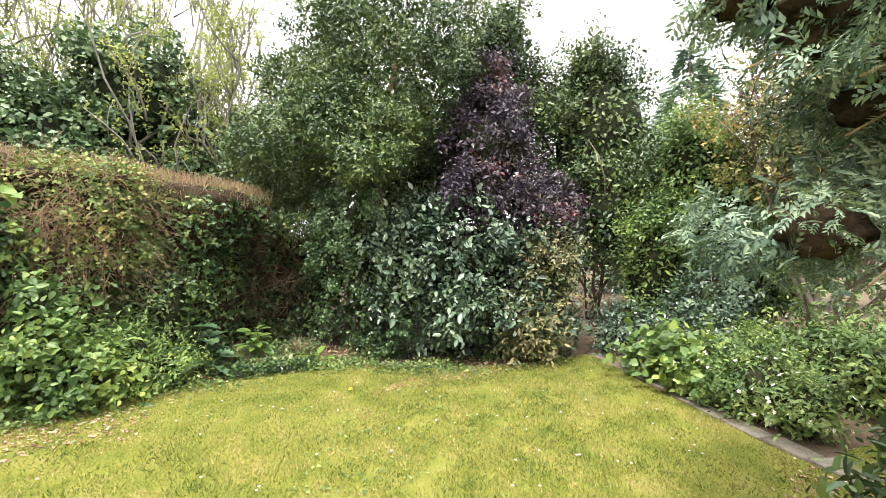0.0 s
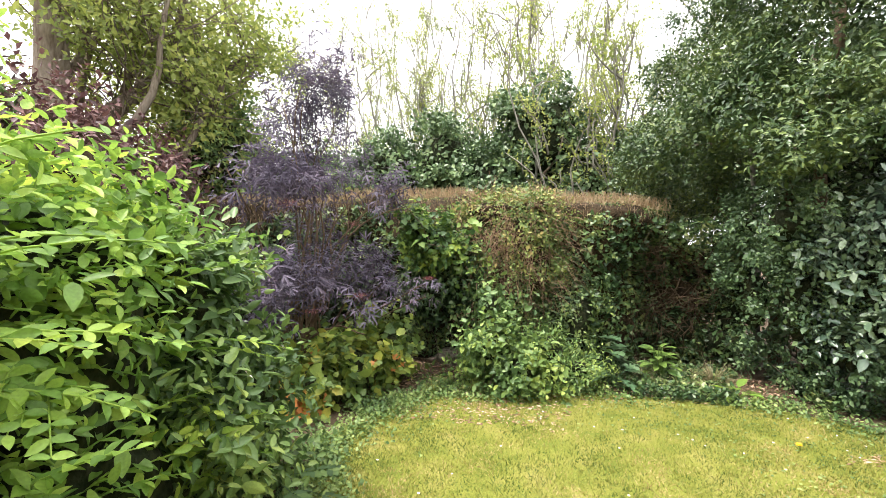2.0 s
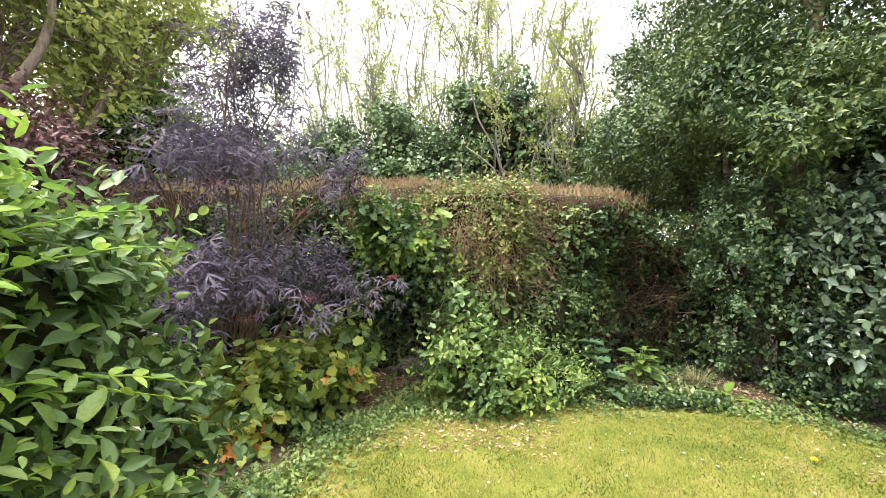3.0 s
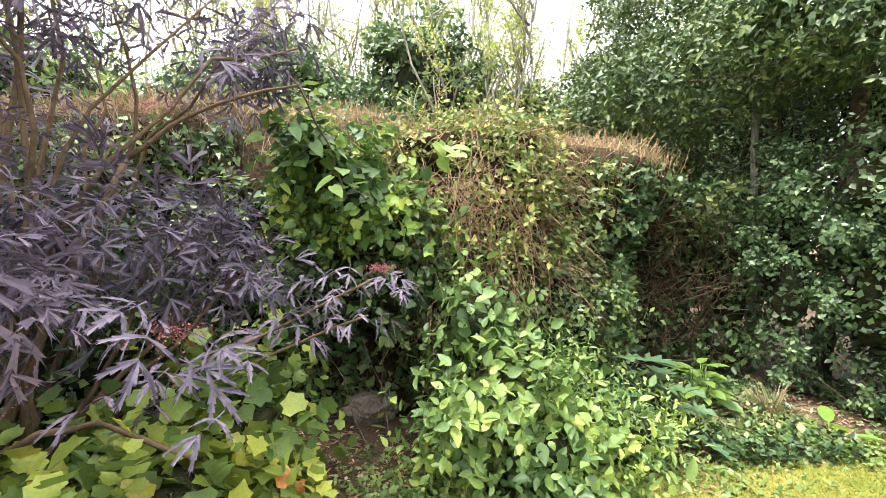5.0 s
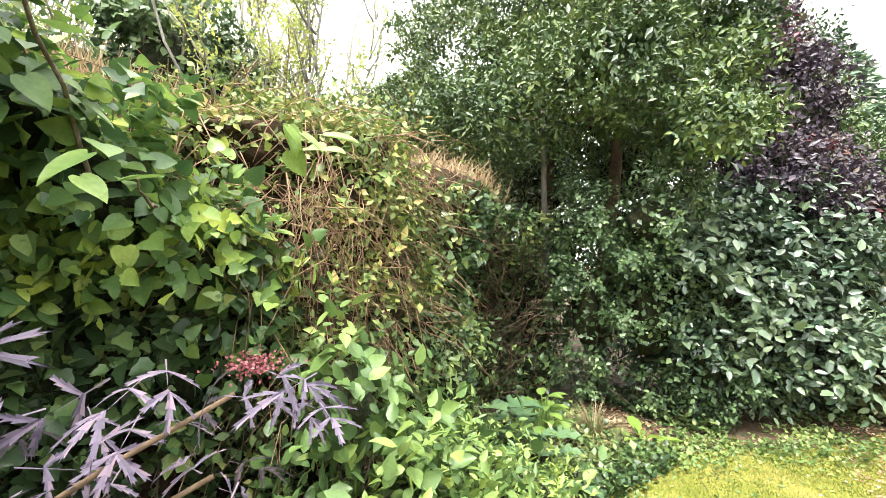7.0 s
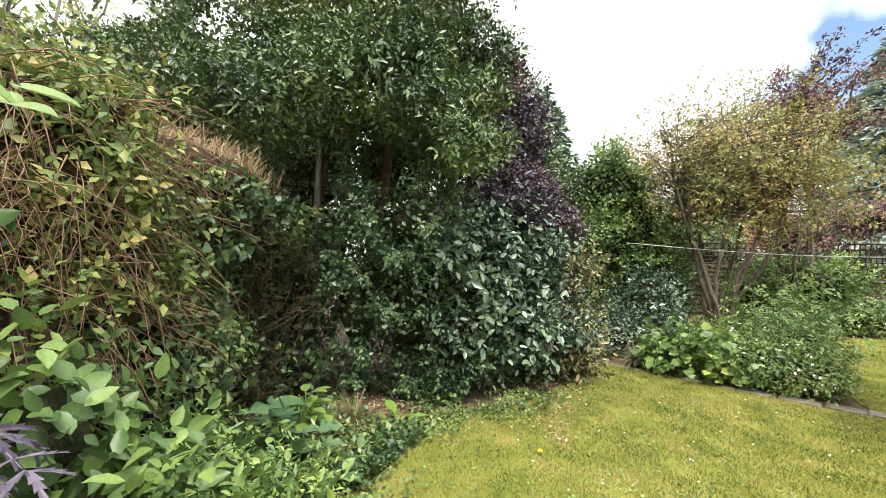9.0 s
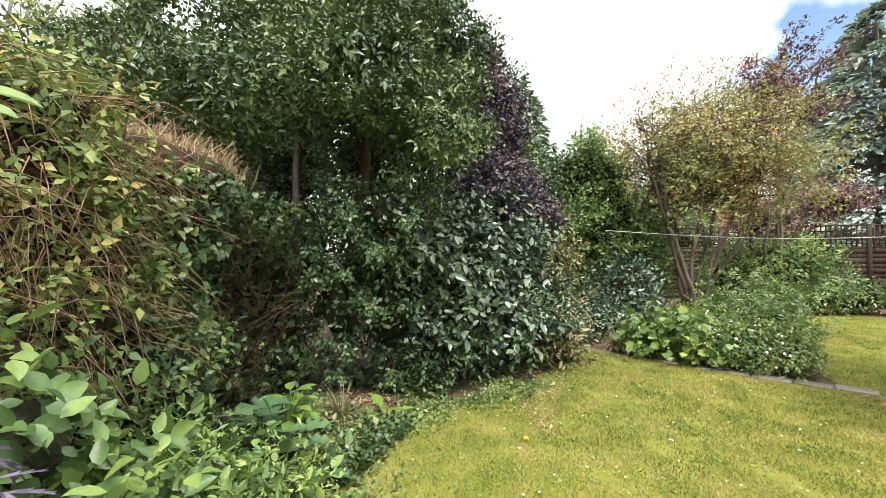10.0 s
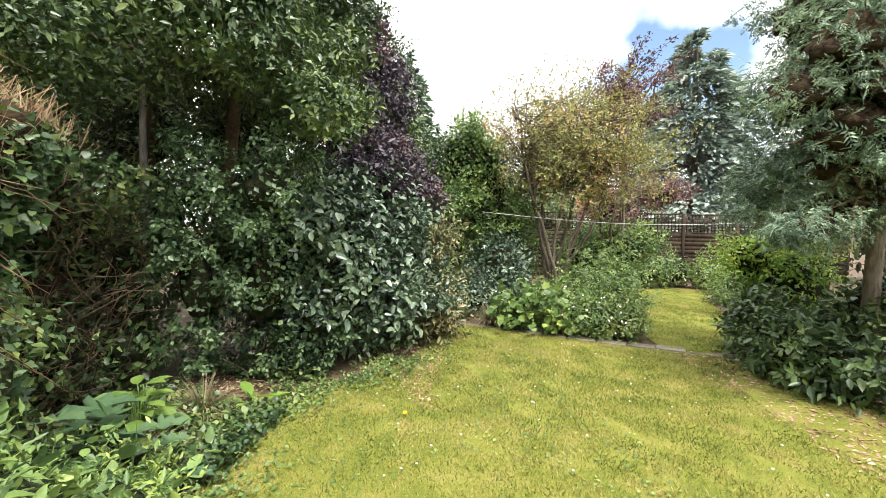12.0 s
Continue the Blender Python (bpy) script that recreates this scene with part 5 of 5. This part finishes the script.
# creeping ivy and litter along the edge of the lawn
n = 8500
e = LAWN[rng.integers(5, 46, n)]
p = np.column_stack([e + rng.normal(0, 0.2, (n, 2)) - np.column_stack([np.abs(rng.normal(0, 0.34, n)) - 0.12, np.zeros(n)]), rng.uniform(0.02, 0.07, n)])
p = p[wave(p, 3.2, 55) > -0.1 + rng.uniform(-0.5, 0.5, len(p))]
ps, ax, nn = sprigs(p, np.tile([0, 0, 1.0], (len(p), 1)), 3, 0.03, 0.2, 0.5)
ln = 0.034 * np.clip(rng.normal(1, 0.3, len(ps)), 0.4, 1.7)
v, f = blades(T_LEAF, ps, ax, nn, ln, ln * 0.75)
tagged(mesh_part("creeping_ivy", v, f, L_BED), "low creeping ivy and weeds along the lawn edge", "ground cover", kind="stuff")
n = 4200
p = np.column_stack([rng.uniform(-2.4, -0.95, n), rng.uniform(-1.9, 1.2, n), rng.uniform(0.02, 0.12, n)])
p = p[wave(p, 3.0, 59) > -0.45]
ps, ax, nn = sprigs(p, np.tile([0, 0, 1.0], (len(p), 1)), 3, 0.03, 0.2, 0.5)
ln = 0.05 * np.clip(rng.normal(1, 0.3, len(ps)), 0.4, 1.7)
v, f = blades(T_LEAF, ps, ax, nn, ln, ln * 0.75)
tagged(mesh_part("creeping_ivy", v, f, L_HEDGE), "low dark ivy on the soil of the bed", "ground cover", kind="stuff")
n = 9000
p = np.column_stack([rng.uniform(-2.1, 0.2, n), rng.uniform(-5.5, 3.0, n), np.full(n, 0.018)])
p = np.vstack([p, np.column_stack([rng.uniform(3.1, 4.6, 2000), rng.uniform(-1, 2.3, 2000), np.full(2000, 0.019)])])
p = p[wave(p, 1.8, 57) > -0.3]
v, f = blades(T_DIA, p, rng.normal(0, 1, p.shape) * np.array([1, 1, 0.15]), UP + rng.normal(0, 0.3, p.shape), rng.uniform(0.02, 0.07, len(p)), rng.uniform(0.008, 0.03, len(p)))
tagged(mesh_part("leaf_litter", v, f, L_DRY), "dry brown fallen leaves and clippings on the soil", "leaf litter", kind="stuff")
g = np.random.default_rng(12)
p = g.uniform(LAWN.min(0), LAWN.max(0), (9000, 2))
p = np.column_stack([p[inside(p, LAWN)], np.zeros(inside(p, LAWN).sum()) + 0.022])
w = p[wave(p, 1.4, 58) > 0.1]
v, f = blades(T_OVAL, w, g.normal(0, 1, w.shape) * np.array([1, 1, 0.2]), UP + g.normal(0, 0.25, w.shape), g.uniform(0.015, 0.04, len(w)), g.uniform(0.01, 0.028, len(w)))
tagged(mesh_part("clover", v, f, L_BED), "small clover and weed leaves in the lawn", "weeds", kind="stuff")
d = p[::37]
ps, ax = np.repeat(d + UP * 0.015, 6, axis=0), np.tile(np.stack([np.cos(np.arange(6) * 1.047), np.sin(np.arange(6) * 1.047), np.full(6, 0.2)], 1), (len(d), 1))
v, f = blades(T_DIA, ps, ax, np.tile(UP, (len(ps), 1)), np.full(len(ps), 0.011), np.full(len(ps), 0.007))
tagged(mesh_part("daisies", v, f, L_WHITE), "tiny white daisies scattered over the lawn", "flowers", kind="stuff")
dan = thing("dandelion", "single yellow dandelion flower in the lawn", "flower", (0, 0, 0.01))
n = 40
a = np.arange(n) * 2.4
ax = np.stack([np.cos(a), np.sin(a), np.linspace(1.2, 0.1, n)], 1)
v, f = blades(T_DIA, np.tile([0, 0, 0.045], (n, 1)), ax, np.tile(UP, (n, 1)) + 0.01, np.full(n, 0.026), np.full(n, 0.008))
mesh_part("flower_head", v, f, L_GOLD, dan)
v, f = tube([(0, 0, 0), (0.003, 0, 0.025), (0, 0, 0.046)], 0.0025, 5)
mesh_part("stalk", v, f, L_BED, dan)

# ---- south side: shrubs beside the start of the walk ----
WE = [(2.05, -3.95, 0.85, 0.5, 0.5, 0.85), (1.75, -3.8, 0.5, 0.4, 0.36, 0.5), (2.35, -3.9, 1.3, 0.45, 0.45, 0.5), (2.4, -3.75, 0.6, 0.45, 0.4, 0.6)]
wei = shrub("weigela_shrub", "rounded shrub with mid green leaves and pale pink flowers", "shrub", WE, 1900, 6, 0.07, 0.5, L_WEIGELA, T_OVAL, stems=16, stem_r=0.012, up=0.3,
            billow=0.24, clump=7, puff=1.0, droop=0.15, tidy=0.2, fill=0.4, seed=100)
flowers(wei, "blossoms", WE, 22, 0.03, L_WHITE)
LI = [(3.6, -3.75, 1.25, 0.7, 0.65, 1.1), (4.2, -3.7, 1.5, 0.7, 0.6, 1.2), (3.35, -3.55, 0.65, 0.5, 0.45, 0.6), (2.85, -3.75, 1.15, 0.5, 0.5, 0.95), (2.75, -3.6, 0.55, 0.45, 0.42, 0.5)]
lime = shrub("lime_leaved_shrub", "tall arching shrub with fresh lime green shoots", "shrub", LI, 1900, 6, 0.06, 0.52, L_LIME, T_OVAL, stems=16, stem_r=0.012, up=0.3,
             billow=0.26, clump=7, puff=1.0, droop=0.15, tidy=0.2, fill=0.4, seed=101)
for i in range(170):
    lo = np.array(LI[rng.integers(0, len(LI))])
    a = rng.uniform(0.2, 2.9)
    d = np.array([math.cos(a), math.sin(a), rng.uniform(-0.1, 0.6)])
    o = lo[:3] + unit(d) * lo[3:] * 0.8
    ln = rng.uniform(0.3, 0.55)
    s = np.linspace(0, 1, 10)[:, None]
    line = o + d * ln * s + UP * (0.12 * s - 0.28 * s * s) * ln
    if line[:, 2].min() < 0.1 or line[:, 1].max() > -2.8 or (line[:, 0].min() < 3.0 and line[:, 1].max() > -3.2):
        continue
    young = mesh_part("shoot", *tube(line[::3], np.array([0.004, 0.0035, 0.003, 0.002]), 4), L_LIME, lime)
    out = []
    side = unit(np.cross(d, UP))
    for q in (1, -1):
        out.append(blades(T_OVAL, line, np.tile(side * q + unit(d) * 0.7 - UP * 0.2, (10, 1)) + rng.normal(0, 0.3, (10, 3)), np.tile(UP + d * 0.5, (10, 1)) + rng.normal(0, 0.35, (10, 3)),
                          0.085 * (1.05 - 0.5 * s[:, 0]), 0.048 * (1.05 - 0.5 * s[:, 0])))
    v, f = join(out)
    mesh_part("shoot_leaves", v, f, L_LIME, young, "bright lime young leaves")
leafy_plant("pinnate_plant", "dark green plant with long pinnate leaves under the shrub", (2.3, -3.22, 0), 15, 0.42, 0.9, L_TREE, T_PINNATE, 0.3, 0.2)
leafy_plant("pinnate_plant", "dark green plant with long pinnate leaves under the shrub", (1.75, -3.55, 0), 9, 0.36, 0.9, L_TREE, T_PINNATE, 0.5, 0.25)
leafy_plant("round_leaved_plant", "large round glossy leaves under the shrub", (2.75, -3.35, 0), 9, 0.24, 0.95, L_WEIGELA, T_HEART, 0.5, 0.2)
shrub("copper_shrub", "copper brown shrub behind the lime shrub", "shrub", [(0.9, -6.6, 2.2, 1.1, 0.8, 1.2), (-0.2, -6.9, 2.0, 1.0, 0.8, 1.2)], 1800, 5, 0.07, 0.5, L_COPPER, seed=102, inner=M_BROWN_GAP_SHADE)


# ---- trees behind the hedge ----
def ivy_mound(lobes, n, seed):
    return shrub("ivy_clad_trees", "ivy-clad trees rising behind the hedge", "tree", lobes, n, 5, 0.13, 0.7, L_IVYBACK, T_DIA, stems=5, stem_r=0.1, billow=0.5, clump=9, puff=1.2, seed=seed,
                 droop=0.2, up=0.1, group="ivy-clad trees behind the hedge")


ivy_mound([(-9.6, -2.3, 5.2, 1.6, 1.6, 1.9), (-9.2, -1.0, 3.6, 1.6, 1.6, 1.8), (-9.8, -3.8, 3.6, 1.7, 1.7, 1.7)], 4000, 111)
ivy_mound([(-10.5, -5.6, 4.7, 1.8, 1.7, 1.8), (-10.5, -7.6, 4.3, 1.9, 1.7, 1.7), (-10.0, -9.6, 3.9, 1.9, 1.8, 1.6)], 4000, 112)
ivy_mound([(-8.6, 0.6, 3.4, 1.5, 1.5, 1.6), (-8.8, 2.8, 4.4, 1.8, 1.8, 2.2), (-7.6, 5.0, 4.2, 2.0, 2.0, 2.4)], 4000, 113)


def pole_tree(base, height, stems, lean, leaf, n, r0=0.06):
    """A group of thin upright stems with sparse young leaves."""
    ob = thing("bare_stemmed_tree", "tall thin grey stems with sparse young leaves", "tree", base, "bare trees behind the hedge")
    b = np.array(base, float)
    ends = []
    for i in range(stems):
        wood = []
        o = b + np.array([*rng.normal(0, 0.5, 2), -0.05])
        e = o + np.array([*rng.normal(0, lean, 2), height * rng.uniform(0.75, 1.1)])
        wood.append(bough(o, e, r0 * rng.uniform(0.6, 1.1), 0.012, 0.0, 0.2, 10, 5))
        for k in range(13):
            s = rng.uniform(0.25, 0.97)
            q = o + (e - o) * s
            t = q + np.array([*rng.normal(0, 0.7, 2), rng.uniform(0.8, 2.2)]) * (1.2 - s * 0.6)
            wood.append(bough(q, t, 0.03, 0.008, 0.04, 0.25, 6, 4))
            ends.append(np.linspace(q, t, 8)[2:])
            for w in range(2):
                u = q + (t - q) * rng.uniform(0.3, 0.9)
                x = u + np.array([*rng.normal(0, 0.35, 2), rng.uniform(0.2, 0.9)])
                wood.append(bough(u, x, 0.014, 0.005, 0.04, 0.2, 4, 3))
                ends.append(np.linspace(u, x, 5)[1:])
        v, f = join(wood)
        mesh_part("stem", v, f, M_PALEBARK, ob)
    e = np.concatenate(ends)
    p = e[rng.integers(0, len(e), n)] + rng.normal(0, 0.1, (n, 3))
    ps, ax, nn = sprigs(p, rng.normal(0, 1, p.shape), 3, 0.04, 0.2, 0.6)
    ln = 0.085 * np.clip(rng.normal(1, 0.3, len(ps)), 0.4, 1.7)
    v, f = blades(T_DIA, ps, ax, nn, ln, ln * 0.5)
    mesh_part("leaves", v, f, leaf, ob)
    return ob


for base, h, lean in (((-11.5, -1.5, 0), 12, 0.9), ((-11.2, -3.6, 0), 13, 1.0), ((-13.0, -6.0, 0), 13, 1.2), ((-13.5, -8.5, 0), 12, 1.2), ((-12.5, -11.0, 0), 12, 1.2), ((-8.2, -0.6, 0), 8.5, 0.8),
                      ((-11.0, 1.5, 0), 12, 1.0), ((-14.0, -4.5, 0), 13, 1.2), ((-15.0, -7.2, 0), 14, 1.3), ((-12.2, -2.6, 0), 12, 1.0), ((-14.5, -9.8, 0), 13, 1.3)):
    pole_tree(base, h, 5, lean * 1.3, L_SPRING, 2200)

big = airy_tree("spreading_tree", "big spreading tree with a thick limb and light green leaves", (0.2, -8.2, 0), 7, (-2.0, -8.3, 5.6), (3.2, 1.8, 2.6), L_SPRING, 6500, 0.1, r0=0.1, twigs=190, fine=0.12)
for v, f in (bough((0.2, -8.2, -0.05), (0.15, -8.3, 7.5), 0.27, 0.12, 0, 0.04, 10, 10), bough((0.15, -8.2, 2.9), (-1.5, -8.0, 4.6), 0.15, 0.09, -0.08, 0.1, 8, 8), bough((-1.5, -8.0, 4.6), (-1.9, -8.1, 6.6), 0.09, 0.04, 0.05, 0.1, 8, 8)):
    mesh_part("limb", v, f, M_BARK, big, "thick grey-brown limb")
shrub("green_shrub", "green shrub over the far end of the hedge", "shrub", [(-4.5, -7.6, 3.0, 1.3, 1.2, 1.2), (-3.0, -8.4, 3.4, 1.4, 1.2, 1.4), (2.2, -7.0, 2.6, 1.0, 0.8, 1.4)], 1900, 5, 0.09, 0.5, L_WEIGELA, seed=114)
# a neighbour's house glimpsed over the fence
house = thing("neighbour_house", "low brick house with red tiled roof beyond the fence", "house", (12.5, 26.0, 0))
v, f = box((8.5, 24.0, -0.05), (16.5, 30.0, 2.9))
mesh_part("wall", v, f, rough_material("pale_render", [(0.3, (0.5, 0.46, 0.4)), (0.7, (0.68, 0.64, 0.58))], 2, 30), house)
v = np.array([(8.2, 23.7, 2.85), (16.8, 23.7, 2.85), (16.8, 27.0, 4.7), (8.2, 27.0, 4.7), (8.2, 30.3, 2.85), (16.8, 30.3, 2.85)])
mesh_part("roof", v, np.array([(0, 1, 2), (0, 2, 3), (3, 2, 5), (3, 5, 4), (0, 3, 4), (1, 5, 2), (0, 4, 5), (0, 5, 1)]),
          rough_material("red_roof_tile", [(0.3, (0.2, 0.07, 0.04)), (0.7, (0.4, 0.16, 0.09))], 3, 40), house)
for x in (9.6, 12.0, 14.4):
    v, f = box((x, 23.96, 0.9), (x + 1.2, 24.02, 2.1))
    win = mesh_part("window", v, f, rough_material("dark_glass", [(0.3, (0.02, 0.025, 0.03)), (0.7, (0.04, 0.05, 0.06))], 1, 5, 0.1, 0.0, spec=0.6), house)
# far greenery closing the garden
shrub("boundary_trees", "distant green trees beyond the garden boundary", "tree",
      [(-6, 12.5, 2.5, 3, 2, 2.6), (-1, 15, 2.5, 3, 2, 2.2), (3.5, 15.5, 2.2, 2.5, 1.5, 1.8), (16, 12, 2.5, 2.5, 3, 2.6), (16, 5, 2.2, 2.0, 3, 2.4)], 3800, 5, 0.17, 0.55, L_IVYBACK, stems=0, billow=0.7, seed=115)
